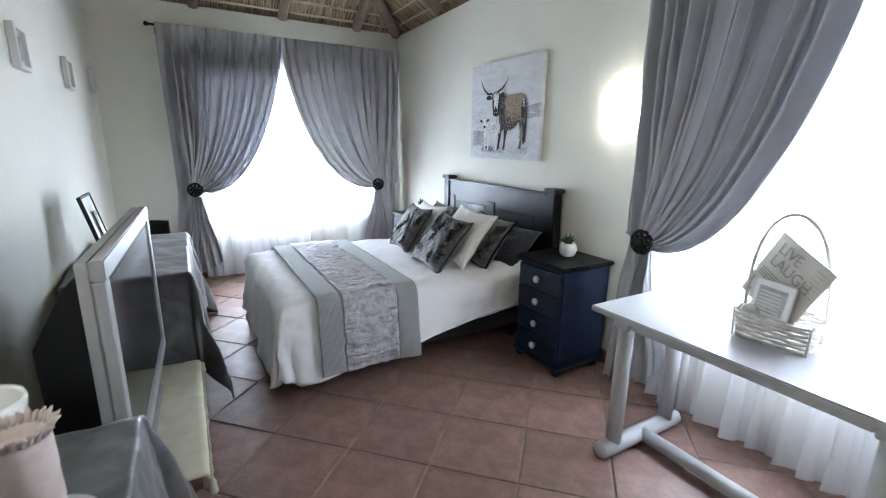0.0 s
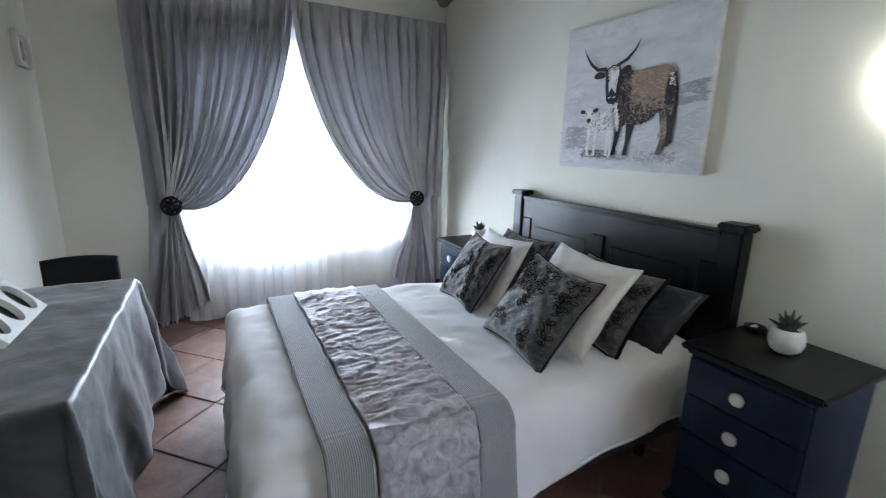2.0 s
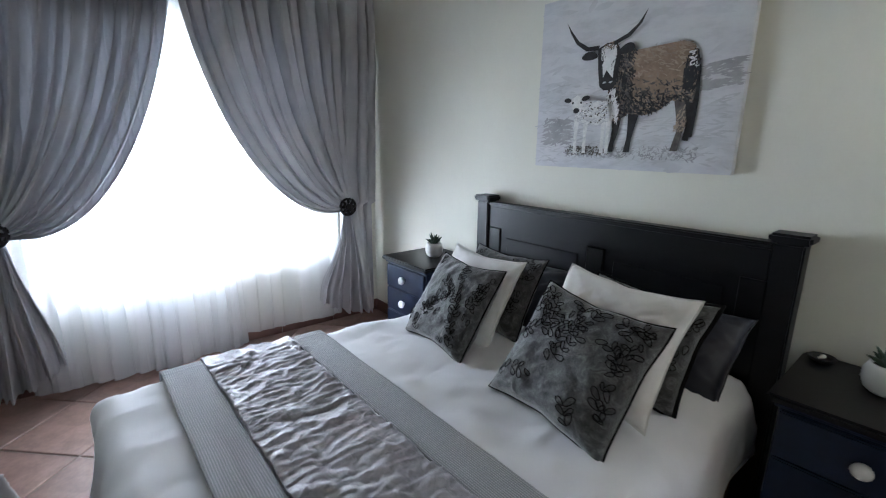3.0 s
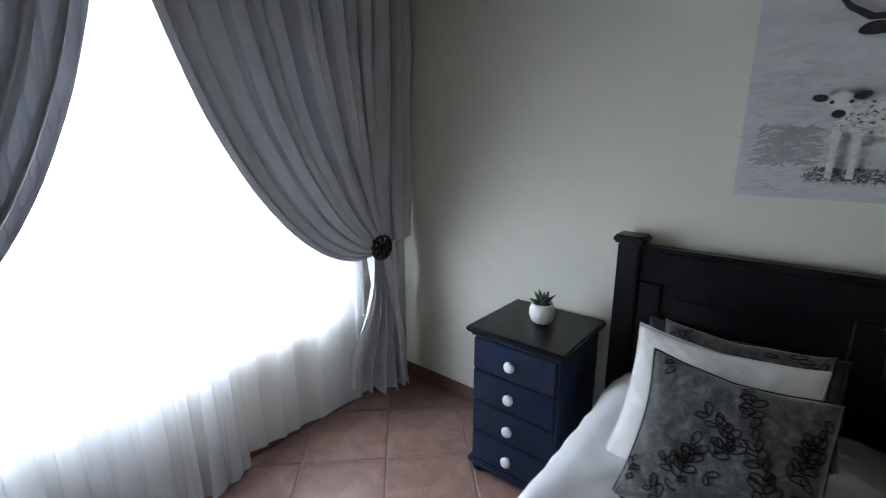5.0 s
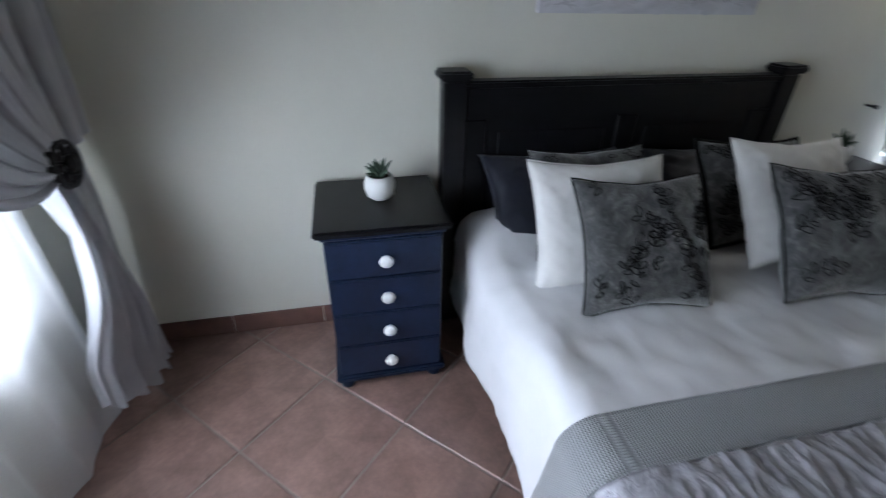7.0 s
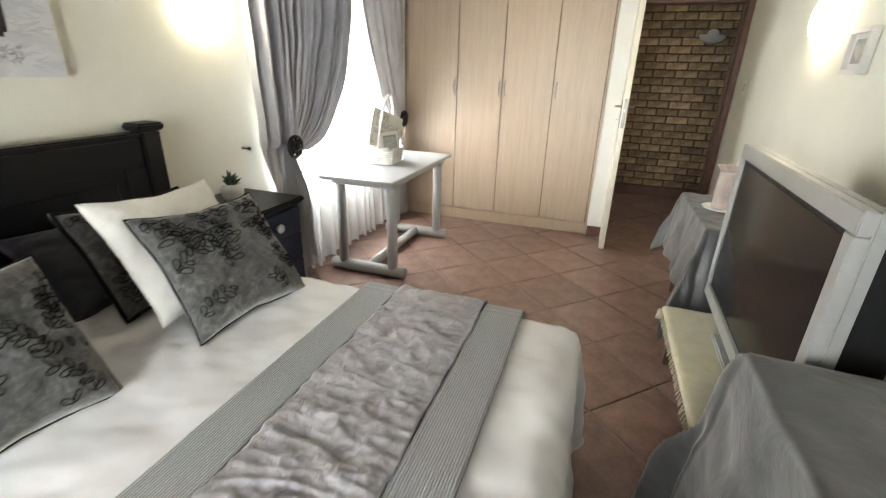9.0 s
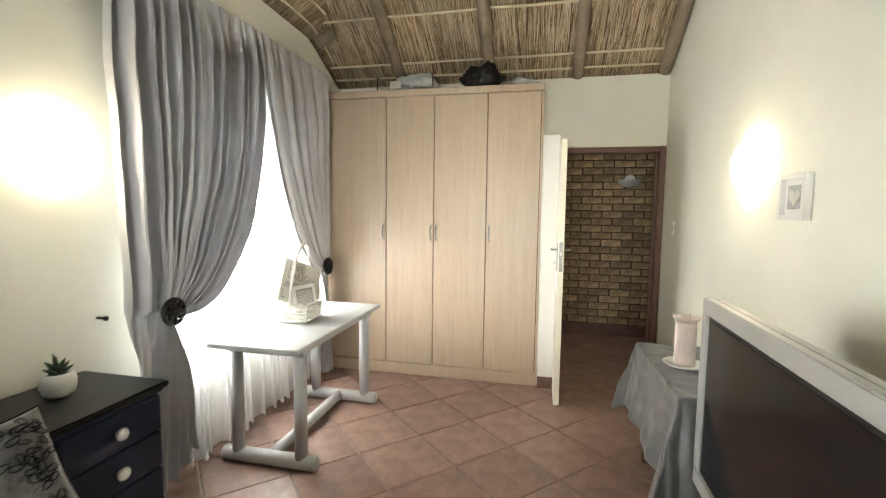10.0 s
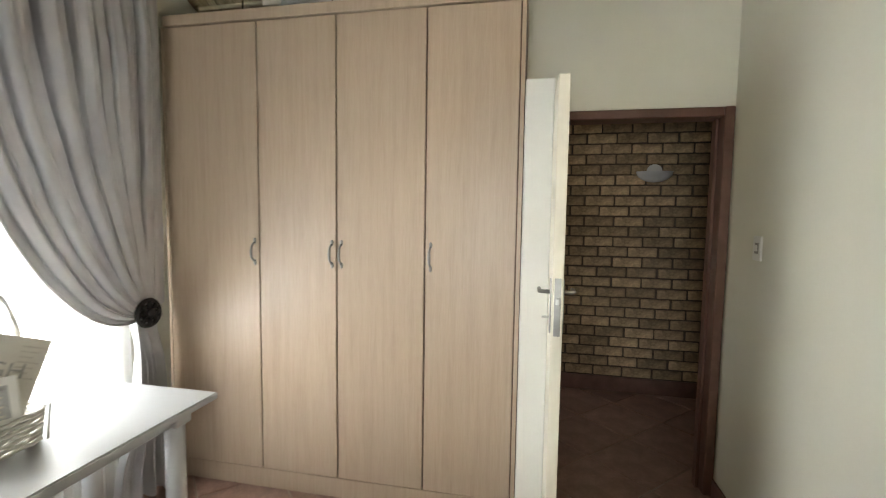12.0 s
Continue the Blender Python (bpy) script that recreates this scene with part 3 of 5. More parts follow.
def sheer(name, m, x0, x1, z0, z1, folds, label, seed, deep=1.0, rise=0.0):
    """A voile panel in soft omega folds of uneven width, with a doubled hem; rise lifts the hem's far end."""
    ob = thing(name, label, "curtain", m, group="sheers")

    def at(u, z, out=0.0):
        v = (z1 - z) / (z1 - z0)
        w = u + 0.35 / folds * noise.noise((u * folds * 0.45, 0.0, seed)) * 2.0
        ph = 2 * math.pi * folds * w
        size = 0.55 + 0.75 * abs(noise.noise((u * folds * 0.31, v * 0.25, seed + 9)) * 2.0)
        rim = min(1.0, 0.45 + 4 * min(u, 1 - u))
        a = deep * rim * (0.011 + 0.028 * v) * min(1.4, size)
        y = a * (math.sin(ph) + 0.35 * math.sin(2 * ph + seed)) + 0.012 * noise.noise((u * 9, v * 1.2, seed + 3))
        x = x0 + (x1 - x0) * u + 0.75 * a * math.sin(2 * ph + 0.5) * v
        hem = (rise * u + 0.018 * noise.noise((u * folds * 0.5, 1.0, seed)) + 0.010 * math.sin(ph)) * v ** 3
        return (x, -(y + (0.012 + 0.55 * a + 0.030 * v * v) * rim + out), z + hem)

    smooth(part("panel", sheet(lambda u, v: at(u, z1 + (z0 - z1) * v), folds * 20, 26), M["sheer"], ob))
    smooth(part("hem", sheet(lambda u, v: at(u, z0 + 0.085 * (1 - v), -0.004), folds * 20, 3), M["sheer"], ob, "doubled white hem"))
    return ob


def rod(name, m, x0, x1, z, reach):
    r = thing(name, "dark metal curtain rod with finials", "curtain rod", m, group="curtain rods")
    smooth(part("pole", tube(bmesh.new(), [(x0, -reach, z), (x1, -reach, z)], 0.011, 10), M["dark_metal"], r))
    for x, s in ((x0, -1), (x1, 1)):
        b = bmesh.new()
        bmesh.ops.create_uvsphere(b, u_segments=12, v_segments=8, radius=0.021, matrix=Matrix.Translation((x + s * 0.014, -reach, z)))
        smooth(part("finial", b, M["dark_metal"], r))
        b = tube(bmesh.new(), [(x - s * 0.05, 0, z - 0.06), (x - s * 0.05, 0, z), (x - s * 0.05, -reach, z)], 0.008, 6)
        part("bracket", b, M["dark_metal"], r)
    return r


def rosette(m):
    r = thing("curtain_holdback", "dark bronze rosette curtain holdback", "holdback", m, group="holdbacks")
    b = bmesh.new()
    tube(b, [(0.055 * math.cos(a), 0, 0.055 * math.sin(a)) for a in (2 * math.pi * k / 20 for k in range(20))], 0.010, 6, closed=True)
    part("ring", b, M["dark_metal"], r)
    b = bmesh.new()
    bmesh.ops.create_uvsphere(b, u_segments=12, v_segments=8, radius=0.022, matrix=Matrix.Translation((0, -0.012, 0)) @ Matrix.Diagonal((1, 0.6, 1, 1)))
    smooth(part("boss", b, M["dark_metal"], r))
    smooth(part("disc", lathe(bmesh.new(), [(0.002, -0.002), (0.036, -0.003), (0.038, 0.002), (0.002, 0.004)], 24), M["dark_metal"], r)).matrix_local = pose(0, 0, 0, 90, 0, 0)
    for k in range(8):
        a = 2 * math.pi * k / 8
        b = bmesh.new()
        bmesh.ops.create_uvsphere(b, u_segments=8, v_segments=6, radius=0.5, matrix=Matrix.Translation((0.037 * math.cos(a), -0.006, 0.037 * math.sin(a))) @ pose(0, 0, 0, 0, -math.degrees(a), 0) @ Matrix.Diagonal((0.036, 0.016, 0.022, 1)))
        smooth(part("petal", b, M["dark_metal"], r))
    smooth(part("stem", tube(bmesh.new(), [(0, 0, 0), (0, 0.185, 0)], 0.009, 8), M["dark_metal"], r))
    return r


MN = pose(0, L, 0)
ME = pose(W, 0, 0, 0, 0, -90)
REACH = 0.11
north = MN @ pose(0, -REACH, 0)
east = ME @ pose(0, -REACH, 0)
curtain("curtain", north, 0.52, 1.64, 2.52, (0.70, 0.98), 0.05, 0.47, 0.89, 13, 1, 0.43, 0.10, 0.16)
curtain("curtain", north, 2.95, 1.62, 2.52, (2.68, 0.98), 0.06, 2.93, 2.40, 13, 3, 0.50, 0.02, 0.20)
rod("curtain_rod", MN, 0.47, 2.86, 2.505, 0.105)
sheer("sheer_curtain", MN @ pose(0, -0.066, 0), 0.72, 1.87, 0.035, 2.47, 12, "white sheer curtain with bright daylight behind it", 2, 1.3)
sheer("sheer_curtain", MN @ pose(0, -0.045, 0), 1.83, 2.66, 0.10, 2.47, 4, "white sheer curtain panel hanging nearly flat", 6, 0.55, -0.02)
# along the east wall local x runs from south to north reversed: x = -y
curtain("curtain", east, -2.52, -1.50, 2.62, (-2.345, 0.95), 0.03, -2.53, -2.15, 13, 5, 0.55, -0.02, 0.20)
curtain("curtain", east, -0.53, -1.56, 2.62, (-0.70, 0.99), 0.05, -0.52, -0.88, 13, 7, 0.55)
rod("curtain_rod", ME, -2.56, -0.50, 2.605, 0.105)
sheer("sheer_curtain", ME @ pose(0, -0.060, 0), -2.36, -0.70, 0.045, 2.57, 15, "white sheer curtain hanging to the floor", 4, 1.2)
for m in (MN @ pose(0.70, -0.215, 0.98), MN @ pose(2.66, -0.215, 0.98), ME @ pose(-2.345, -0.215, 0.95), ME @ pose(-0.73, -0.235, 0.99)):
    rosette(m @ Matrix.Diagonal((1.14, 1.26, 1.14, 1)))


# ---- draped cloth ----
def drape(x0, x1, y0, y1, z, radius=0.05, flare=0.12, wave=0.02, freq=9.0, seed=0, lift=0.0, floor=0.015, corner=0.6, tip=0.42):
    """Maps flat cloth coordinates to a cloth lying on the block x0..x1, y0..y1 with its top at z, hanging over the sides."""
    def fold(e):
        a = radius * math.pi / 2
        if e <= 0:
            return 0.0, 0.0
        if e < a:
            return radius * math.sin(e / radius), radius * (1 - math.cos(e / radius))
        return radius + flare * (e - a), radius + (e - a)

    def fn(a, b):
        ex, sx = (x0 - a, -1) if a < x0 else ((a - x1, 1) if a > x1 else (0, 0))
        ey, sy = (y0 - b, -1) if b < y0 else ((b - y1, 1) if b > y1 else (0, 0))
        e = max(ex, ey) + tip * min(ex, ey) if ex and ey else max(ex, ey)
        out, drop = fold(e)
        cx, cy = min(max(a, x0), x1), min(max(b, y0), y1)
        if ex and ey:
            k = 1 + corner * min(ex, ey) / max(ex, ey)
            hyp = math.hypot(ex, ey)
            ux, uy = sx * ex / hyp, sy * ey / hyp
            out *= k
        else:
            ux, uy = sx, sy
        hang = min(1.0, max(0.0, drop - radius) / 0.3)
        run = (b if ex > ey else a)
        w = wave * hang * (math.sin(run * freq * 2 + seed) + 0.6 * math.sin(run * freq * 3.7 + seed * 3))
        px, py = cx + ux * (out + w + lift), cy + uy * (out + w + lift)
        pz = max(floor, z + lift - drop)
        return Vector((px, py, pz))
    return fn


def cloth(name, fn, a0, a1, b0, b1, na, nb, material, parent=None, rough=0.006, scale=5.0, seed=0, uv=None, thick=0.006, crumple=0.0, b_low=None, bulge=0.0):
    def f(u, v):
        a = a0 + (a1 - a0) * u
        low = b_low(a) if b_low else b0
        p = fn(a, low + (b1 - low) * v)
        if bulge:
            for y in (BY0 + 0.13, BY1 - 0.13):
                p.z += bulge * math.exp(-((p.x - 2.74) / 0.13) ** 2 - ((p.y - y) / 0.11) ** 2)
        q = (p.x * scale, p.y * scale, p.z * scale + seed)
        n = noise.noise_vector(q) * rough + noise.noise_vector([c * 2.7 for c in q]) * rough * 0.5
        if crumple:
            w1 = noise.noise((p.x * 3.0, p.y * 3.0, p.z * 3.0 + 7)) * 2.2
            ridge = 1 - abs(noise.noise((p.x * 8 + w1, p.y * 30 + p.z * 30, w1)))
            ridge2 = 1 - abs(noise.noise((p.x * 18 + w1, p.y * 52 + p.z * 52, 4 + w1)))
            lift2 = crumple * (ridge ** 3 + 0.5 * ridge2 ** 3)
            side = min(1.0, max(0.0, (BZ - p.z) / 0.15))
            n = n + Vector((0, -lift2 * side if p.y < 4 else lift2 * side, lift2 * (1 - side)))
        return p + Vector((n.x, n.y, abs(n.z) if p.z < 0.03 else n.z))
    return smooth(part(name, sheet(f, na, nb, thick, uv), material, parent))


# ---- bed ----
BX0, BX1, BY0, BY1, BZ = 1.02, 2.93, 3.25, 4.65, 0.585
bed = thing("bed", "black wooden double bed with a panelled headboard", "bed", pose(0, 0, 0))
for y in (3.16, 4.66):
    post = part("post", boxed(2.92, 3.0, y, y + 0.09, 0, 1.13, 0.006, 2), M["black_wood"], bed)
    part("cap", boxed(2.905, 3.015, y - 0.018, y + 0.108, 1.131, 1.165, 0.009, 2), M["black_wood"], post)
part("top_rail", boxed(2.935, 2.985, 3.251, 4.659, 0.98, 1.105, 0.006, 2), M["black_wood"], bed)
part("rail_moulding", boxed(2.922, 2.99, 3.251, 4.659, 1.106, 1.128, 0.007, 2), M["black_wood"], bed)
part("bottom_rail", boxed(2.935, 2.985, 3.251, 4.659, 0.35, 0.55, 0.004), M["black_wood"], bed)
for y in (3.251, 3.905, 4.569):
    part("stile", boxed(2.935, 2.985, y, y + 0.09, 0.551, 0.979, 0.004), M["black_wood"], bed)
for a, b in ((3.342, 3.904), (3.996, 4.568)):
    part("panel", boxed(2.945, 2.975, a, b, 0.551, 0.979), M["black_wood"], bed)
    part("raised_field", boxed(2.9395, 2.946, a + 0.05, b - 0.05, 0.60, 0.93, 0.005, 1), M["black_wood"], bed)
part("base", boxed(BX0 + 0.05, 2.92, BY0 + 0.04, BY1 - 0.04, 0.12, 0.33, 0.02, 2), M["charcoal"], bed, "dark fabric bed base")
part("mattress", boxed(BX0 + 0.02, 2.915, BY0 + 0.015, BY1 - 0.015, 0.331, BZ - 0.015, 0.05, 3), M["white_cloth"], bed)
for x in (BX0 + 0.15, 2.75):
    for y in (BY0 + 0.12, BY1 - 0.12):
        part("foot", tube(bmesh.new(), [(x, y, 0), (x, y, 0.121)], 0.025, 10), M["black_wood"], bed)
dfn = drape(BX0 + 0.06, 2.95, BY0 + 0.05, BY1 - 0.05, BZ, 0.09, 0.09, 0.014, 5.0, 2, 0.0, 0.03, 0.35, -0.12)
def hem_side(a):
    """How far the duvet reaches over the bed's south side, longer towards the foot."""
    return BY0 - 0.27 - 0.20 * min(1.0, max(0.0, (2.5 - a) / 1.3))


dv = thing("duvet", "white cotton duvet hanging over the bed's sides", "duvet")
cloth("cover", dfn, BX0 - 0.50, 2.90, BY0 - 0.31, BY1 + 0.40, 110, 110, M["white_cloth"], dv, 0.014, 5.0, 3, None, 0.02, 0.005, hem_side, 0.06)
edge_line = [dfn(a, hem_side(a)) for a in np.linspace(2.88, BX0 - 0.50, 60)] + [dfn(BX0 - 0.50, b) for b in np.linspace(hem_side(BX0 - 0.50), BY1 + 0.40, 60)]
smooth(part("hem", tube(bmesh.new(), edge_line, 0.007, 6), M["white_cloth"], dv))
rn = thing("bed_runner", "grey bed runner with a creased satin band between waffle bands", "bed runner")
rfn = drape(BX0 + 0.06, 2.95, BY0 + 0.05, BY1 - 0.05, BZ, 0.09, 0.09, 0.014, 5.0, 2, 0.028, 0.04, 0.35, -0.12)
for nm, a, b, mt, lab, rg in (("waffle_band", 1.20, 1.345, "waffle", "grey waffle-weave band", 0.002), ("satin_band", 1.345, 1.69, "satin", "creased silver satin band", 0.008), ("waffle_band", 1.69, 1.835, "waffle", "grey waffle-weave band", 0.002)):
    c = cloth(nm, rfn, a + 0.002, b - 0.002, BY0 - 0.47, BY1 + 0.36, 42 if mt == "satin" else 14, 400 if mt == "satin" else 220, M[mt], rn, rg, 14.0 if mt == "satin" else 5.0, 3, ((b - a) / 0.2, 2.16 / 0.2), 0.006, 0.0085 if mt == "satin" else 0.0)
    c["label"] = lab


# ---- cushions ----
def cushion(name, m, w, h, t, material, label, frill=0.0, piping=None, seed=0, sprigs=0):
    """A stuffed square cushion in its local x-z plane, w wide, h high, with pinched corners, creases and leaf sprigs."""
    rr = random.Random(seed * 11 + 3)
    slump = rr.uniform(-0.03, 0.03)

    def face(a, b, sgn):
        edge = max(0.0, (1 - a ** 4) * (1 - b ** 4))
        rim_x = 1 - 0.075 * (1 - b * b) + 0.02 * noise.noise((b * 2.0, seed, 1.0))
        rim_z = (1 - 0.075 * (1 - a * a) + 0.025 * noise.noise((a * 2.0, seed, 5.0))) * (1 - 0.07 * (1 - abs(a)) * abs(b) ** 3)
        x = a * w / 2 * (1 + (rim_x - 1) * a * a) + slump * h * b * b
        z = b * h / 2 * (1 + (rim_z - 1) * b * b)
        y = sgn * t / 2 * edge ** 0.5 * (1 + 0.16 * noise.noise((a * 1.8, b * 1.8, seed + sgn)) - 0.14 * b)
        pull = abs(a * b) ** 1.5
        crease = abs(noise.noise(((a - b) * 5.5, (a + b) * 1.2, seed * 2.0 + sgn))) + abs(noise.noise(((a + b) * 5.5, (a - b) * 1.2, seed * 3.0 + sgn)))
        y -= sgn * min(edge, 1.0) ** 0.5 * (0.012 + 0.026 * pull) * max(0.0, 0.5 - crease)
        y += 0.006 * noise.noise((a * 4, b * 4, seed * 2 + sgn)) * min(1.0, edge * 4)
        return Vector((x, y, z))

    bm = bmesh.new()
    N = 44
    grids = [[[bm.verts.new(face(2 * i / N - 1, 2 * j / N - 1, sgn)) for j in range(N + 1)] for i in range(N + 1)] for sgn in (-1, 1)]
    for g in grids:
        for i in range(N):
            for j in range(N):
                bm.faces.new((g[i][j], g[i + 1][j], g[i + 1][j + 1], g[i][j + 1]))
    bmesh.ops.remove_doubles(bm, verts=bm.verts[:], dist=0.0005)
    bmesh.ops.recalc_face_normals(bm, faces=bm.faces[:])
    c = thing(name, label, "cushion", m, group="cushions on the bed")
    smooth(part("cover", bm, material, c))
    rim = []
    for k in range(80):
        q = k / 80 * 4
        i, r = int(q), q - int(q)
        a, b = ((2 * r - 1, -1), (1, 2 * r - 1), (1 - 2 * r, 1), (-1, 1 - 2 * r))[i]
        p = face(a, b, 1)
        rim.append((p.x, p.y, p.z))
    smooth(part("piping", tube(bmesh.new(), rim, 0.0035 if not frill else frill, 6, closed=True), piping or material, c))
    if sprigs:
        bm = bmesh.new()

        def leaf(a, b, ang, ln):
            """One stitched leaf outline with a midrib, lying on the front."""
            loop = []
            for i in range(12):
                q = 2 * math.pi * i / 12
                u, v = ln * (0.5 + 0.5 * math.cos(q)), 0.30 * ln * math.sin(q) * (0.75 + 0.25 * math.cos(q))
                p, s2 = a + u * math.cos(ang) - v * math.sin(ang), b + u * math.sin(ang) + v * math.cos(ang)
                if abs(p) > 0.96 or abs(s2) > 0.96:
                    return
                loop.append(face(p, s2, -1) + Vector((0, -0.0015, 0)))
            tube(bm, loop, 0.0015, 4, closed=True)

        for k in range(sprigs):
            a, b, ang = rr.uniform(-1.0, 0.9), rr.uniform(-1.0, 0.8), rr.uniform(0.5, 2.2)
            bend = rr.uniform(-0.9, 0.9)
            for i in range(rr.randrange(3, 7)):
                if abs(a) < 0.95 and abs(b) < 0.95:
                    for turn in (0.8, -0.8):
                        if rr.random() < 0.8:
                            leaf(a, b, ang + turn + rr.uniform(-0.3, 0.3), rr.uniform(0.11, 0.19))
                a, b, ang = a + 0.13 * math.cos(ang), b + 0.13 * math.sin(ang), ang + bend * 0.4
        emb = smooth(part("leaf_embroidery", bm, M["chenille"], c, "black stitched leaf sprigs"))
        emb["kind"] = "stuff"
    return c


# facing west: local y to the wall, leaning back; listed as x, y, z of the middle, lean, turn, roll in the plane
def bed_cushion(name, x, y, z, lean, turn, spin, w, h, t, mat_name, label, seed, frill=0.0, sprigs=0):
    m = Matrix.Translation((x, y, z)) @ pose(0, 0, 0, 0, 0, -90 + turn) @ pose(0, 0, 0, -lean, 0, 0) @ pose(0, 0, 0, 0, spin, 0)
    return cushion(name, m, w, h, t, M[mat_name], label, frill, M["chenille"] if sprigs else None, seed, sprigs)


bed_cushion("leaf_cushion", 2.29, 4.24, 0.755, 34, -4, 0, 0.43, 0.43, 0.13, "velvet", "grey velvet cushion with black leaves leaning on a white one", 1, 0, 22)
bed_cushion("white_cushion", 2.45, 4.30, 0.75, 31, -3, 0, 0.49, 0.45, 0.11, "white_cushion", "white cotton cushion with a piped edge", 2)
bed_cushion("leaf_cushion", 2.59, 4.26, 0.755, 30, 0, 0, 0.46, 0.42, 0.11, "velvet", "dark grey leaf-stitched cushion against the headboard", 3, 0, 20)
bed_cushion("leaf_cushion", 2.215, 3.565, 0.77, 37, -4, 3, 0.48, 0.45, 0.13, "velvet", "grey velvet cushion with black leaves lying back on a white one", 4, 0, 22)
bed_cushion("white_cushion", 2.40, 3.57, 0.80, 37, 2, 3, 0.49, 0.46, 0.11, "white_cushion", "white cotton cushion with a piped edge", 5)
bed_cushion("leaf_cushion", 2.58, 3.56, 0.755, 37, 0, 2, 0.48, 0.43, 0.11, "velvet", "dark grey leaf-stitched cushion with a frilled edge", 6, 0.009, 20)
bed_cushion("navy_pillow", 2.77, 3.56, 0.70, 48, 0, 0, 0.62, 0.40, 0.13, "navy_satin", "dark navy pillow lying against the headboard", 7)
bed_cushion("navy_pillow", 2.79, 4.28, 0.70, 45, 0, 0, 0.62, 0.40, 0.13, "navy_satin", "dark navy pillow lying against the headboard", 8)


# ---- nightstands ----
def nightstand():
    """Local origin on the floor at the middle of the front; depth runs to +x."""
    n = thing("nightstand", "navy-black painted four-drawer nightstand with white knobs", "nightstand", group="nightstands")
    part("body", boxed(0.012, 0.42, -0.205, 0.205, 0.06, 0.715, 0.004), M["navy_wood"], n)
    part("top", boxed(-0.022, 0.43, -0.235, 0.235, 0.716, 0.742, 0.008, 2), M["black_wood"], n, "glossy black top")
    part("plinth", boxed(-0.014, 0.42, -0.222, 0.222, 0.045, 0.075, 0.008, 2), M["navy_wood"], n)
    part("cornice", boxed(-0.006, 0.42, -0.214, 0.214, 0.700, 0.7155, 0.005), M["navy_wood"], n)
    for x in (0.025, 0.37):
        for y in (-0.18, 0.18):
            smooth(part("foot", lathe(bmesh.new(), [(0.018, 0), (0.028, 0.012), (0.03, 0.03), (0.02, 0.0455)], 14, (x, y, 0)), M["navy_wood"], n))
    for k in range(4):
        z0 = 0.080 + k * 0.1545
        d = part("drawer", boxed(-0.006, 0.0125, -0.198, 0.198, z0, z0 + 0.148, 0.005, 2), M["navy_wood"], n)
        prof = [(0.009, 0.0), (0.009, 0.012), (0.022, 0.018), (0.025, 0.026), (0.021, 0.034), (0.008, 0.038)]
        b = lathe(bmesh.new(), prof, 18, ripple=lambda a, z: 0.03 * math.sin(a * 9))
        bmesh.ops.transform(b, matrix=Matrix.Translation((-0.005, 0, z0 + 0.076)) @ pose(0, 0, 0, 0, -90, 0), verts=b.verts[:])
        smooth(part("knob", b, M["ceramic"], d, "white ceramic knob"))
    return n


nsB = nightstand()
nsB.matrix_world = pose(2.575, 5.025, 0)
nsA = copy_thing(nsB, pose(2.575, 2.885, 0))


def succulent(m, seed):
    r = random.Random(seed)
    p = thing("potted_succulent", "small aloe in a white dimpled ceramic pot", "potted plant", m, group="potted succulents")
    prof = [(0.026, 0), (0.040, 0.012), (0.047, 0.035), (0.046, 0.055), (0.038, 0.074), (0.034, 0.076), (0.034, 0.066)]
    b = lathe(bmesh.new(), prof, 28, ripple=lambda a, z: 0.025 * math.sin(a * 10 + z * 90) if 0.005 < z < 0.07 else 0)
    smooth(part("pot", b, M["ceramic"], p))
    part("soil", lathe(bmesh.new(), [(0.001, 0.060), (0.033, 0.061), (0.033, 0.067), (0.001, 0.070)], 14), M["soil"], p)
    for k in range(15):
        a, tilt = k * 2.4, 0.2 + 0.75 * (k / 15)
        ln = r.uniform(0.05, 0.075)
        dirv = Vector((math.cos(a) * math.sin(tilt), math.sin(a) * math.sin(tilt), math.cos(tilt)))
        pts = [Vector((0, 0, 0.065)) + dirv * ln * t + Vector((0, 0, -0.012 * t * t * tilt)) for t in (0, 0.3, 0.6, 0.85, 1.0)]
        smooth(part("leaf", tube(bmesh.new(), pts, [0.006, 0.0075, 0.0055, 0.003, 0.0006], 6), M["leaf"], p))
    return p


succulent(pose(2.80, 5.015, 0.743) @ Matrix.Scale(1.22, 4), 1)
succulent(pose(2.82, 2.895, 0.743) @ Matrix.Scale(1.22, 4), 2)

dish = thing("trinket_dish", "small dark dish beside a potted succulent", "dish", pose(2.935, 3.06, 0.7425))
smooth(part("bowl", lathe(bmesh.new(), [(0.018, 0), (0.030, 0.006), (0.040, 0.018), (0.038, 0.020), (0.027, 0.009), (0.002, 0.006)], 24), M["dark_metal"], dish))
smooth(part("bead", tube(bmesh.new(), [(-0.018, 0.008, 0.018), (0.0, -0.004, 0.021), (0.018, 0.006, 0.018)], [0.003, 0.007, 0.003], 8), M["paper"], dish, "cream bead"))

# ---- wardrobe ----
wd = thing("wardrobe", "pale beech four-door wardrobe with chrome bow handles", "wardrobe")
WX0, WX1, WY = 1.037, 2.915, 0.462
# dark brown carcass colour makes the lines in the door gaps dark
part("carcass", boxed(WX0, WX1, 0.003, WY - 0.02, 0.11, 2.44, 0.002), M["pine"], wd)
part("end_panel", boxed(WX1, WX1 + 0.016, 0.003, WY, 0.0, 2.444, 0.001), M["beech"], wd)
part("plinth", boxed(WX0, WX1, 0.003, WY - 0.008, 0.0, 0.105, 0.002), M["beech"], wd)
part("cornice", boxed(WX0 - 0.002, WX1 + 0.002, 0.003, WY + 0.006, 2.445, 2.50, 0.004), M["beech"], wd)
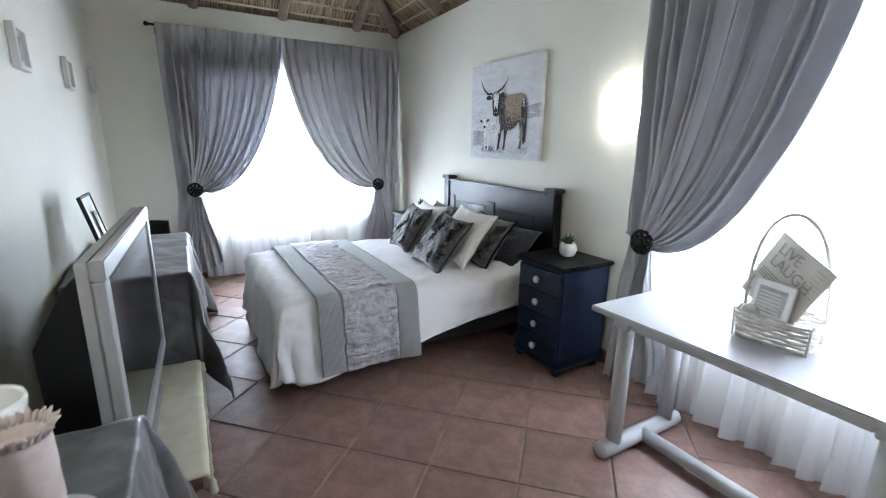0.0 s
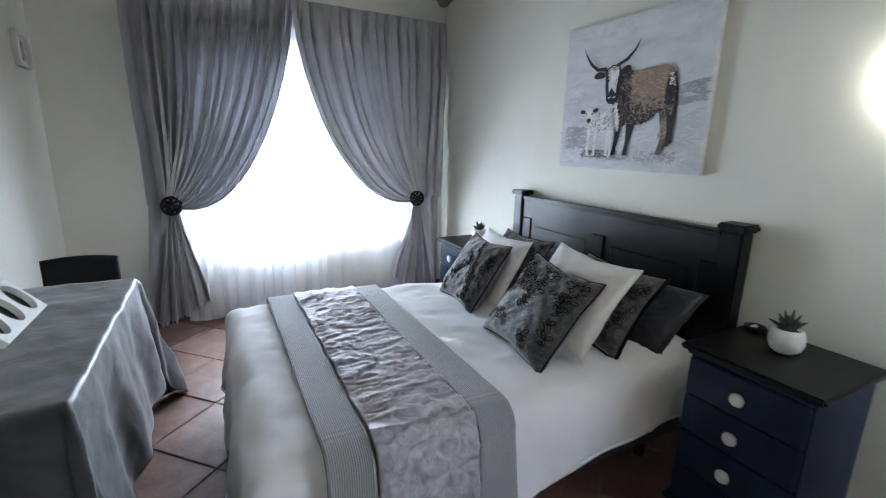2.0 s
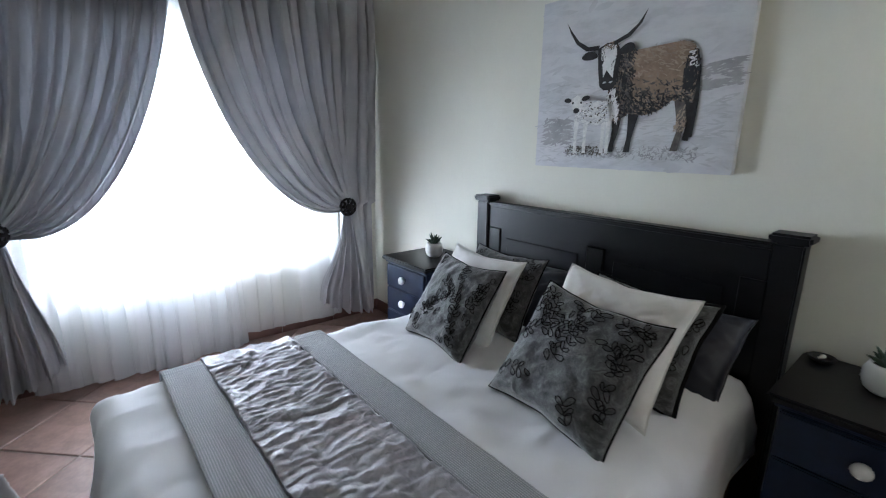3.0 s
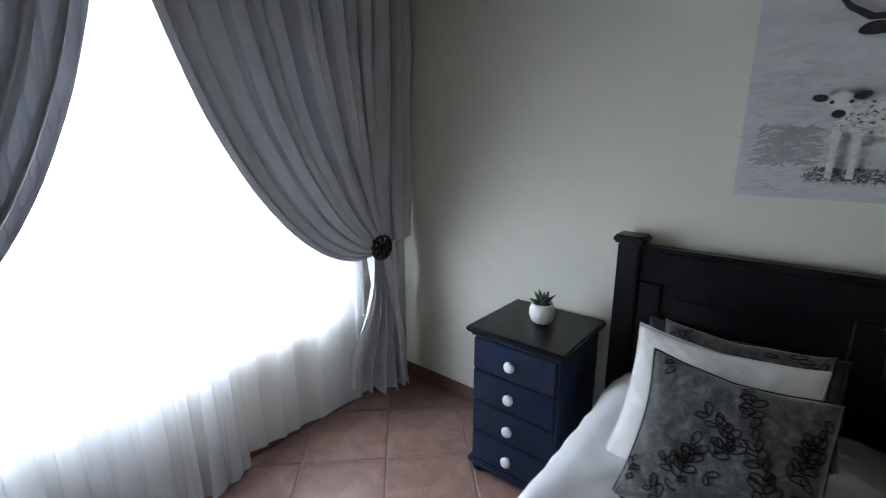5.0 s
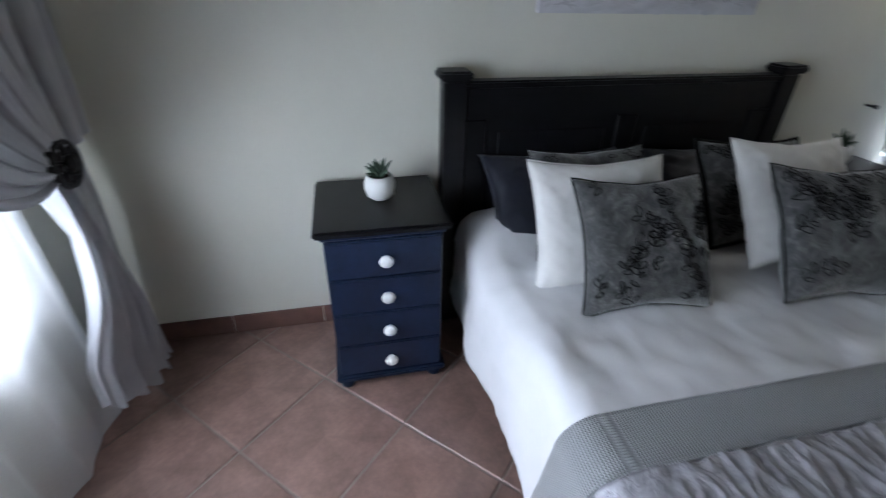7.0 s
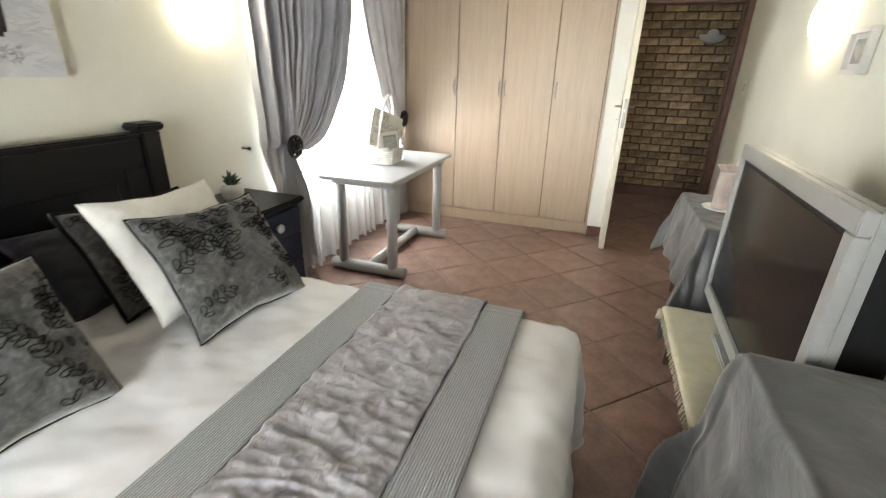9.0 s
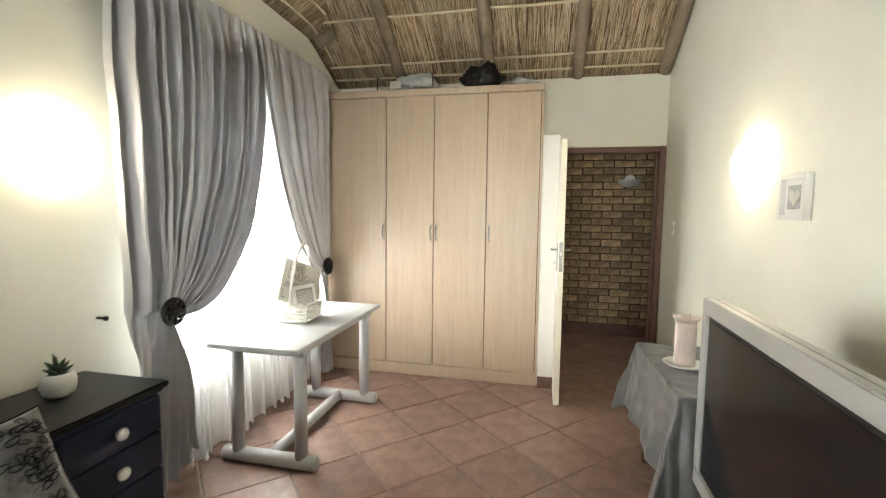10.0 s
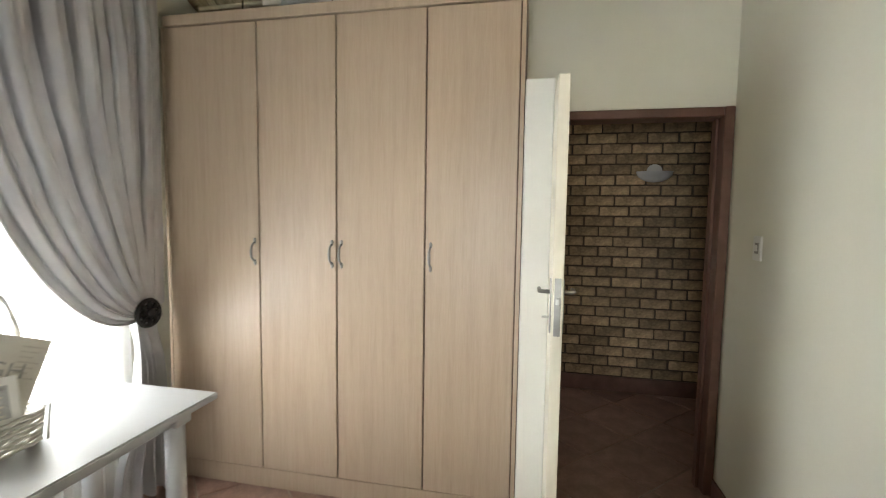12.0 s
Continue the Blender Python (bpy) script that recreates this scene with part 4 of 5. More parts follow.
part("side_panel", boxed(WX0, WX0 + 0.018, WY - 0.018, WY + 0.001, 0.106, 2.444, 0.001), M["beech"], wd)
edges = (WX1, 2.372, 1.942, 1.489, WX0 + 0.02)
for k in range(4):
    a, b = edges[k + 1] + 0.004, edges[k] - 0.004
    d = part("door", boxed(a, b, WY - 0.018, WY, 0.112, 2.438, 0.002), M["beech"], wd)
    hx = (2.396, 1.966, 1.915, 1.460)[k]
    h = tube(bmesh.new(), [(hx, WY + 0.004, 1.232), (hx, WY + 0.018, 1.236), (hx, WY + 0.034, 1.252), (hx, WY + 0.038, 1.28), (hx, WY + 0.034, 1.308), (hx, WY + 0.018, 1.324), (hx, WY + 0.004, 1.328)], [0.0075, 0.005, 0.006, 0.0075, 0.006, 0.005, 0.0075], 8)
    for z in (1.222, 1.338):
        bmesh.ops.create_uvsphere(h, u_segments=10, v_segments=6, radius=1.0, matrix=Matrix.Translation((hx, WY + 0.004, z)) @ Matrix.Diagonal((0.0085, 0.006, 0.014, 1)))
    smooth(part("handle", h, M["lock_steel"], d, "chrome bow handle"))

M["box_plastic"] = glass("cloudy_box_plastic", (0.97, 0.98, 0.98), 0.08)
bx = thing("storage_box", "cloudy plastic storage box on the wardrobe", "box", pose(2.22, 0.27, 2.501))
for nm, b in (("side", boxed(-0.25, -0.244, -0.16, 0.16, 0, 0.13)), ("side", boxed(0.244, 0.25, -0.16, 0.16, 0, 0.13)), ("front", boxed(-0.243, 0.243, 0.154, 0.16, 0, 0.13)), ("back", boxed(-0.243, 0.243, -0.16, -0.154, 0, 0.13)), ("base", boxed(-0.243, 0.243, -0.153, 0.153, 0, 0.006)), ("label_panel", boxed(0.03, 0.13, 0.161, 0.164, 0.02, 0.08))):
    part(nm, b, M["box_plastic"] if nm != "label_panel" else M["paper"], bx)


def lump(sx, sy, sz, seed, rough=0.25):
    bm = bmesh.new()
    bmesh.ops.create_icosphere(bm, subdivisions=4, radius=1.0)
    for v in bm.verts:
        n = 1 + rough * noise.noise(v.co * 1.8 + Vector((seed, 0, 0))) + rough * 0.5 * noise.noise(v.co * 4.5 + Vector((0, seed, 0)))
        v.co = Vector((v.co.x * sx * n, v.co.y * sy * n, max(0.0, (v.co.z * 0.5 + 0.5) * sz * n - 0.05 * sz)))
    return bm


whole(smooth(part("folded_bedding", lump(0.19, 0.12, 0.17, 2), M["white_cloth"])), "crumpled white bedding in the plastic box", "bedding", pose(2.16, 0.27, 2.508))
whole(smooth(part("black_bag", lump(0.16, 0.13, 0.20, 5, 0.35), M["black_bag"])), "crumpled black bag on the wardrobe", "bag", pose(1.57, 0.30, 2.501))
whole(smooth(part("white_bag", lump(0.13, 0.10, 0.09, 8, 0.3), M["clear_plastic"])), "flat white bag on the wardrobe", "bag", pose(1.22, 0.28, 2.501))

# ---- white trestle table ----
tb = thing("table", "white painted trestle table with round legs", "table", pose(0, 0, 0))
TX0, TX1, TY0, TY1, TZ = 2.245, 2.795, 0.95, 2.165, 0.737
part("tabletop", boxed(TX0, TX1, TY0, TY1, TZ - 0.028, TZ, 0.005, 2), M["white_paint"], tb)
for y in (TY0 + 0.15, TY1 - 0.15):
    part("top_batten", boxed(TX0 + 0.03, TX1 - 0.03, y - 0.04, y + 0.04, TZ - 0.075, TZ - 0.0285, 0.006), M["white_paint"], tb)
    smooth(part("foot_bar", tube(bmesh.new(), [(TX0 - 0.02, y, 0.045), (TX0 - 0.01, y, 0.045), (TX1 + 0.01, y, 0.045), (TX1 + 0.02, y, 0.045)], [0.036, 0.042, 0.042, 0.036], 18), M["white_paint"], tb))
    for x in (TX0 + 0.075, TX1 - 0.075):
        smooth(part("leg", tube(bmesh.new(), [(x, y, 0.05), (x, y, TZ - 0.0755)], 0.036, 18), M["white_paint"], tb))
smooth(part("stretcher", tube(bmesh.new(), [((TX0 + TX1) / 2, TY0 + 0.16, 0.05), ((TX0 + TX1) / 2, TY1 - 0.16, 0.05)], 0.034, 16), M["white_paint"], tb))
part("edge_rail", boxed(TX0 + 0.05, TX0 + 0.075, TY0 + 0.195, TY1 - 0.195, TZ - 0.07, TZ - 0.0285, 0.004), M["white_paint"], tb)

# basket of printed cards on the table
bk = thing("basket", "whitewashed wicker basket with a tall hoop handle", "basket", pose(2.605, 1.542, TZ + 0.002, 0, 0, 5))
r = random.Random(5)
for k in range(7):
    z = 0.010 + 0.0155 * k
    g = 1 + 0.015 * k
    loop = []
    for i in range(36):
        a = 2 * math.pi * i / 36
        c, s = math.cos(a), math.sin(a)
        sq = 1 / max(abs(c) ** 6 + abs(s) ** 6, 1e-6) ** (1 / 6)
        loop.append((0.108 * g * c * sq, 0.122 * g * s * sq, z + 0.003 * math.sin(i * 2.0 + k * math.pi) + r.uniform(-0.001, 0.001)))
    smooth(part("wicker_strand", tube(bmesh.new(), loop, 0.0075, 6, closed=True), M["wicker"], bk))
part("base", boxed(-0.10, 0.10, -0.114, 0.114, 0.0, 0.008, 0.002), M["wicker"], bk)
for side in (-1, 1):
    arch = []
    for i in range(25):
        q = math.pi * i / 24
        arch.append((-0.05 * math.sin(q) + side * 0.006 * math.cos(q * 5), 0.130 * math.cos(q) * (1 + 0.10 * math.sin(q)), 0.03 + 0.47 * math.sin(q) ** 0.75))
    smooth(part("handle", tube(bmesh.new(), arch, 0.0065, 6), M["wicker"], bk))
for x, y in ((-0.112, -0.126), (-0.112, 0.126), (0.112, -0.126), (0.112, 0.126)):
    smooth(part("corner_stake", tube(bmesh.new(), [(x * 0.96, y * 0.96, 0.0), (x * 1.02, y * 1.02, 0.118)], 0.0045, 6), M["wicker"], bk))


def lettering(text, size, material, parent, m, name="lettering"):
    cu = bpy.data.curves.new(name, "FONT")
    cu.body, cu.size, cu.extrude = text, size, 0.0006
    tmp = new("tmp_text", cu)
    deps = bpy.context.evaluated_depsgraph_get()
    me = bpy.data.meshes.new_from_object(tmp.evaluated_get(deps))
    bpy.data.objects.remove(tmp)
    me.materials.clear()
    me.materials.append(material)
    ob = new(name, me)
    ob.parent = parent
    ob.matrix_local = m
    return ob


def standing(centre, along, up):
    """A pose for a flat thing by its middle, its reading direction and its up direction."""
    x = Vector(along).normalized()
    z = Vector(up)
    z = (z - x * z.dot(x)).normalized()
    m = Matrix((x, z.cross(x), z)).transposed().to_4x4()
    m.translation = centre
    return m


CARD = standing((2.583, 1.549, 0.974), (-0.126, -0.232, -0.105), (-0.018, -0.446, 0.895))
card = thing("printed_card", "newsprint card lettered LIVE LAUGH in a basket", "card", CARD)
part("sheet", boxed(-0.1425, 0.1425, -0.002, 0.002, -0.1425, 0.1425, 0.001), M["paper"], card)
for tx, zz in (("LIVE", 0.073), ("LAUGH", 0.018)):
    lettering(tx, 0.064, M["ink"], card, pose(-0.108, -0.0035, zz, 90, 0, 0))
lettering("L", 0.078, M["ink"], card, pose(-0.130, -0.0035, -0.115, 90, 0, 0))
for k in range(4):
    part("text_line", boxed(-0.12, -0.02 - 0.012 * (k % 2), -0.0032, -0.0022, -0.012 - 0.010 * k, -0.007 - 0.010 * k), M["ink"], card)
for k in range(7):
    part("text_line", boxed(0.075, 0.130 - 0.010 * (k % 3), -0.0032, -0.0022, 0.112 - 0.016 * k, 0.117 - 0.016 * k), M["paper_grey"], card)
sf = thing("small_picture", "small framed grey picture tucked in a basket", "picture", CARD @ pose(0.031, -0.026, -0.072) @ pose(0, 0, 0, 0, -24, 0))
part("frame", boxed(-0.088, 0.088, -0.004, 0.006, -0.075, 0.072, 0.002), M["frame_white"], sf)
part("print", boxed(-0.064, 0.064, -0.006, -0.0045, -0.052, 0.048), M["photo"], sf)
for k in range(6):
    part("print_line", boxed(-0.055, 0.050 - 0.008 * (k % 2), -0.0072, -0.0063, -0.045 + 0.014 * k, -0.039 + 0.014 * k), M["paper"], sf)
part("print_title", boxed(-0.055, 0.055, -0.0072, -0.0063, 0.034, 0.044), M["ink"], sf)
whole(smooth(part("rolled_napkin", tube(bmesh.new(), [(2.52, 1.60, TZ + 0.098), (2.535, 1.63, TZ + 0.112), (2.57, 1.645, TZ + 0.104)], [0.016, 0.024, 0.014], 10), M["paper"])), "crumpled cream paper at the basket's rim", "paper")

# ---- television on its bench ----
bn = thing("tv_bench", "low brown wooden bench against the wall", "bench", pose(0, 0, 0))
part("bench_top", boxed(0.02, 0.575, 2.36, 3.40, 0.265, 0.300, 0.006, 2), M["pine"], bn)
for x in (0.06, 0.50):
    for y in (2.40, 3.31):
        part("leg", boxed(x, x + 0.05, y, y + 0.05, 0, 0.2645, 0.005), M["pine"], bn)
part("apron", boxed(0.535, 0.555, 2.455, 3.305, 0.19, 0.2645, 0.003), M["pine"], bn)
rfn2 = drape(0.02, 0.585, 2.30, 3.46, 0.310, 0.014, 0.05, 0.004, 8, 1, 0.0, 0.1, 0.4)
rc = thing("bench_cover", "cream woven cotton runner with tasselled corners", "cover")
cloth("cloth", rfn2, 0.03, 0.615, 2.38, 3.36, 40, 60, M["beige"], rc, 0.0022, 9, 5, None, 0.008)
r = random.Random(9)
for k in range(44):
    y = 2.385 + 0.97 * k / 43
    part("fringe", tube(bmesh.new(), [(0.602, y, 0.290), (0.606 + r.uniform(0, 0.006), y + r.uniform(-0.006, 0.006), 0.262)], 0.0035, 4), M["beige"], rc)
for y in (2.375, 3.365):
    smooth(part("tassel", lathe(bmesh.new(), [(0.004, 0), (0.012, -0.012), (0.010, -0.022), (0.015, -0.055), (0.004, -0.058)], 8, (0.606, y, 0.288)), M["beige"], rc))

tv = thing("television", "silver-framed flat television with a dark screen", "television", pose(0.372, 2.875, 0.317, 0, 0, -1.8))
hw, th = 0.585, 0.825
part("back_shell", boxed(-0.012, 0.0215, -hw + 0.002, hw - 0.002, 0.074, th - 0.002, 0.004, 2), M["silver"], tv)
part("back_cover", prism(bmesh.new(), [(-0.0125, 0.10), (-0.0125, th - 0.04), (-0.06, th - 0.09), (-0.15, th - 0.26), (-0.15, 0.18)], "y", -hw + 0.07, hw - 0.07), M["dark_plastic"], tv)
for nm, b in (("bezel", boxed(0.022, 0.056, -hw, hw, th - 0.062, th, 0.004, 2)), ("bezel", boxed(0.022, 0.056, -hw, hw, 0.07, 0.135, 0.004, 2)), ("bezel", boxed(0.022, 0.056, -hw, -hw + 0.052, 0.136, th - 0.063, 0.003)), ("bezel", boxed(0.022, 0.056, hw - 0.052, hw, 0.136, th - 0.063, 0.003))):
    part(nm, b, M["silver"], tv)
part("inner_trim", boxed(0.0225, 0.046, -hw + 0.053, hw - 0.053, 0.137, th - 0.064), M["dark_plastic"], tv)
part("screen", boxed(0.0465, 0.0485, -hw + 0.070, hw - 0.070, 0.152, th - 0.080), M["screen"], tv)
part("stand", boxed(-0.10, 0.06, -0.24, 0.24, 0.0, 0.02, 0.006, 2), M["silver"], tv)
part("neck", boxed(-0.05, 0.01, -0.15, 0.15, 0.0205, 0.0745), M["dark_plastic"], tv)

# ---- side table with a satin cloth ----
st = thing("side_table", "small table hidden under a cloth", "table", pose(0, 0, 0))
SX, SY0, SY1, SZ = 0.445, 1.41, 2.20, 0.70
part("tabletop", boxed(0.02, SX - 0.012, SY0 + 0.012, SY1 - 0.012, SZ - 0.04, SZ - 0.016, 0.004), M["pine"], st)
for x in (0.05, SX - 0.07):
    for y in (SY0 + 0.04, SY1 - 0.08):
        part("leg", boxed(x, x + 0.04, y, y + 0.04, 0, SZ - 0.041), M["pine"], st)
sfn = drape(0.02, SX, SY0, SY1, SZ, 0.012, 0.16, 0.014, 8, 1.0, 0.0, 0.05, 1.0)
tc = cloth("tablecloth", sfn, 0.03, SX + 0.38, SY0 - 0.32, SY1 + 0.46, 90, 130, M["cloth_grey"], None, 0.008, 6, 4, None, 0.003)
whole(tc, "shiny pewter satin tablecloth with hanging corners", "tablecloth")
whole(smooth(part("glass_plate", lathe(bmesh.new(), [(0.03, 0), (0.085, 0.003), (0.098, 0.012), (0.096, 0.014), (0.082, 0.006), (0.002, 0.005)], 36), M["ceramic"])), "pale round plate under a candle", "plate", pose(0.315, 1.80, SZ + 0.008))
cd = thing("candle", "thick pale pink candle with a ragged frilled rim", "candle", pose(0.315, 1.80, SZ + 0.015))
smooth(part("wax", lathe(bmesh.new(), [(0.048, 0), (0.050, 0.01), (0.048, 0.07), (0.0495, 0.072), (0.0475, 0.14), (0.049, 0.143), (0.048, 0.20), (0.046, 0.225), (0.040, 0.222), (0.002, 0.212)], 40, ripple=lambda a, z: 0.02 * noise.noise((math.cos(a) * 3, math.sin(a) * 3, z * 20))), M["candle"], cd))
for k in range(26):
    a = 2 * math.pi * k / 26
    pts = [(0.044 * math.cos(a), 0.044 * math.sin(a), 0.218), (0.052 * math.cos(a), 0.052 * math.sin(a), 0.236), (0.064 * math.cos(a + 0.1), 0.064 * math.sin(a + 0.1), 0.240 + 0.006 * math.sin(k * 2.3))]
    smooth(part("frill", tube(bmesh.new(), pts, [0.006, 0.0065, 0.002], 5), M["candle"], cd))
vs = lathe(bmesh.new(), [(0.052, 0), (0.060, 0.02), (0.066, 0.10), (0.072, 0.185), (0.076, 0.205), (0.073, 0.215), (0.066, 0.208), (0.060, 0.12), (0.002, 0.11)], 36)
whole(smooth(part("ceramic_vase", vs, M["ceramic"])), "white glazed pot with a rounded rim", "vase", pose(0.22, 1.95, SZ + 0.007) @ Matrix.Diagonal((1, 1, 1.12, 1)))

# ---- desk with a long satin cloth ----
dk = thing("desk", "desk hidden under a long grey cloth", "desk", pose(0, 0, 0))
DX, DY0, DY1, DZ = 0.585, 3.52, 4.77, 0.758
part("desktop", boxed(0.02, DX - 0.014, DY0 + 0.014, DY1 - 0.014, DZ - 0.05, DZ - 0.02, 0.004), M["pine"], dk)
for x in (0.05, DX - 0.08):
    for y in (DY0 + 0.05, DY1 - 0.10):
        part("leg", boxed(x, x + 0.05, y, y + 0.05, 0, DZ - 0.051), M["pine"], dk)
kfn = drape(0.02, DX, DY0, DY1, DZ, 0.014, 0.10, 0.016, 6, 2.0, 0.0, 0.012, 1.6)
tc = cloth("tablecloth", kfn, 0.03, DX + 0.58, DY0 - 0.50, DY1 + 0.66, 100, 150, M["cloth_grey"], None, 0.010, 5, 9, None, 0.003)
whole(tc, "long grey satin tablecloth with a corner on the floor", "tablecloth")
pf = thing("photo_frame", "black-edged picture frame leaning on the desk", "picture frame", pose(0.20, 4.02, DZ + 0.006, 0, 0, -90) @ pose(0, 0, 0, 13, 0, 0))
for b in (boxed(-0.15, -0.135, -0.01, 0.01, 0, 0.40, 0.002), boxed(0.135, 0.15, -0.01, 0.01, 0, 0.40, 0.002), boxed(-0.134, 0.134, -0.01, 0.01, 0, 0.015, 0.002), boxed(-0.134, 0.134, -0.01, 0.01, 0.385, 0.40, 0.002)):
    part("frame", b, M["dark_plastic"], pf)
part("glazed_print", boxed(-0.134, 0.134, -0.004, 0.004, 0.016, 0.384), M["clear_plastic"], pf)
part("strut", boxed(-0.03, 0.03, 0.011, 0.016, 0.0, 0.30), M["dark_plastic"], pf)

lt = thing("letter_rack", "white carved stand with three oval openings", "letter rack", pose(0.335, 4.19, DZ + 0.006, 0, 0, 90))
bm = bmesh.new()
outer = [(-0.17, 0.0), (0.17, 0.0), (0.17, 0.15), (-0.17, 0.15)]
for k in range(3):
    cx = -0.105 + 0.105 * k
    ring = [(cx + 0.040 * math.cos(2 * math.pi * i / 24), 0.078 + 0.060 * math.sin(2 * math.pi * i / 24)) for i in range(24)]
    edge = []
    for x, z in ring:
        dx, dz = x - cx, z - 0.078
        s = min(0.0525 / abs(dx) if abs(dx) > 1e-6 else 9, (0.078 if dz < 0 else 0.072) / abs(dz) if abs(dz) > 1e-6 else 9)
        edge.append((cx + dx * s, 0.078 + dz * s))
    for y0, flip in ((-0.012, False), (0.012, True)):
        a = [bm.verts.new((x, y0, z)) for x, z in ring]
        b = [bm.verts.new((x, y0, z)) for x, z in edge]
        for i in range(24):
            f = (a[i], a[(i + 1) % 24], b[(i + 1) % 24], b[i])
            bm.faces.new(f if flip else f[::-1])
    for lst in (ring, edge):
        p, q = [bm.verts.new((x, -0.012, z)) for x, z in lst], [bm.verts.new((x, 0.012, z)) for x, z in lst]
        for i in range(24):
            bm.faces.new((p[i], p[(i + 1) % 24], q[(i + 1) % 24], q[i]))
bmesh.ops.remove_doubles(bm, verts=bm.verts[:], dist=0.0004)
bmesh.ops.recalc_face_normals(bm, faces=bm.faces[:])
LEAN = pose(0, 0, 0.008, -43, 0, 0) @ Matrix.Diagonal((1.28, 1, 1.12, 1))
bmesh.ops.transform(bm, matrix=LEAN, verts=bm.verts[:])
part("carved_front", bm, M["frame_white"], lt)
# black panel added in place of the shade inside the openings
ins = boxed(-0.155, 0.155, 0.0135, 0.017, 0.012, 0.140)
bmesh.ops.transform(ins, matrix=LEAN, verts=ins.verts[:])
part("opening_shade", ins, M["dark_plastic"], lt, "black panel standing in for the shade behind the openings")
part("base", boxed(-0.20, 0.20, 0.004, 0.11, 0.0, 0.010, 0.002), M["frame_white"], lt)

# ---- black chair behind the desk ----
ch = thing("chair", "black chair with a curved back", "chair", pose(0.30, 5.10, 0))
def back(u, v):
    a = (u - 0.5) * 1.1
    return (0.40 * math.sin(a) / 1.05 * 0.82, 0.06 - 0.09 * (1 - math.cos(a)) / 0.15 * 0.5, 0.56 + 0.24 * v + 0.012 * math.cos(a * 2) * v)
smooth(part("backrest", sheet(back, 20, 6, 0.022), M["dark_plastic"], ch))
part("seat", boxed(-0.20, 0.20, -0.10, 0.30 - 0.02, 0.42, 0.455, 0.015, 2), M["dark_plastic"], ch)
for x in (-0.18, 0.18):
    for y in (-0.07, 0.24):
        smooth(part("leg", tube(bmesh.new(), [(x, y, 0), (x * 0.97, y, 0.4195)], 0.013, 8), M["dark_metal"], ch))
for x in (-0.12, 0.12):
    smooth(part("back_support", tube(bmesh.new(), [(x, -0.03, 0.44), (x, 0.035, 0.54), (x, 0.045, 0.66)], 0.010, 8), M["dark_metal"], ch))


# ---- wall fittings ----
def wall_frame(y, z, w, h, label):
    f = thing("wall_picture", label, "picture", pose(0.002, y, z), group="framed pictures on the wall")
    part("backing", boxed(0.0, 0.012, -w / 2 + 0.012, w / 2 - 0.012, -h / 2 + 0.012, h / 2 - 0.012), M["frame_white"], f)
    t = 0.022
    for b in (boxed(0, 0.032, -w / 2, -w / 2 + t, -h / 2, h / 2, 0.002), boxed(0, 0.032, w / 2 - t, w / 2, -h / 2, h / 2, 0.002), boxed(0, 0.032, -w / 2 + t + 0.0005, w / 2 - t - 0.0005, -h / 2, -h / 2 + t, 0.002), boxed(0, 0.032, -w / 2 + t + 0.0005, w / 2 - t - 0.0005, h / 2 - t, h / 2, 0.002)):
        part("frame", b, M["frame_white"], f)
    part("print", boxed(0.0125, 0.014, -w / 2 + 0.045, w / 2 - 0.045, -h / 2 + 0.045, h / 2 - 0.045), M["photo"], f)
    b = bmesh.new()
    pts = []
    for i in range(28):
        a = 2 * math.pi * i / 28
        pts.append((0.0026 * 16 * math.sin(a) ** 3 * w / 0.2, 0.0026 * (13 * math.cos(a) - 5 * math.cos(2 * a) - 2 * math.cos(3 * a) - math.cos(4 * a)) * w / 0.2))
    prism(b, pts, "x", 0.0145, 0.0165)
    part("heart_motif", b, M["paper"], f)
    return f


wall_frame(2.07, 1.54, 0.20, 0.19, "small white-framed heart print on the wall")
wall_frame(3.72, 1.877, 0.19, 0.20, "small white-framed print on the wall")
wall_frame(4.80, 1.887, 0.19, 0.20, "small white-framed print on the wall")
wall_frame(5.87, 1.96, 0.19, 0.20, "small white-framed print on the wall")


def wall_lamp(m, lit, label, half=False):
    """A round opal glass bowl on the wall with three clips; local y points into the room."""
    s = thing("wall_lamp", label, "wall lamp", m, group="wall lamps" if lit else "")
    b = bmesh.new()
    part("back_plate", tube(b, [(0, 0, 0), (0, 0.012, 0)], 0.11 if not half else 0.06, 28), M["window_steel"], s)
    R, depth = 0.14, 0.075
    def bowl(u, v):
        a, q = 2 * math.pi * u, v * math.pi / 2
        rr = R * math.sin(q) if not half else R * math.sin(q)
        y = 0.012 + depth * math.cos(q)
        x, z = rr * math.cos(a), rr * math.sin(a)
        if half:
            z = -abs(z) * 0.62
        return (x, y, z)
    smooth(part("glass_shade", sheet(bowl, 40, 12), M["lamp_glass"] if lit else M["opal"], s, "glowing opal glass" if lit else "unlit opal glass bowl"))
    for a in (() if half else (90, 212, -32)):
        c, d = math.cos(radians(a)), math.sin(radians(a))
        smooth(part("clip", tube(bmesh.new(), [(R * 1.02 * c, 0.002, R * 1.02 * d), (R * 1.02 * c, 0.022, R * 1.02 * d), (R * 0.94 * c, 0.042, R * 0.94 * d)], 0.005, 6), M["chrome"], s))
    return s


wall_lamp(pose(W - 0.002, 2.72, 1.71, 0, 0, 90), True, "lit round opal glass wall lamp with chrome clips")
wall_lamp(pose(0.002, 1.64, 1.715, 0, 0, -90), True, "lit round opal glass wall lamp with chrome clips")
wall_lamp(pose(0.03, -1.384, 1.86), False, "unlit half-bowl wall lamp on the brick wall", True)

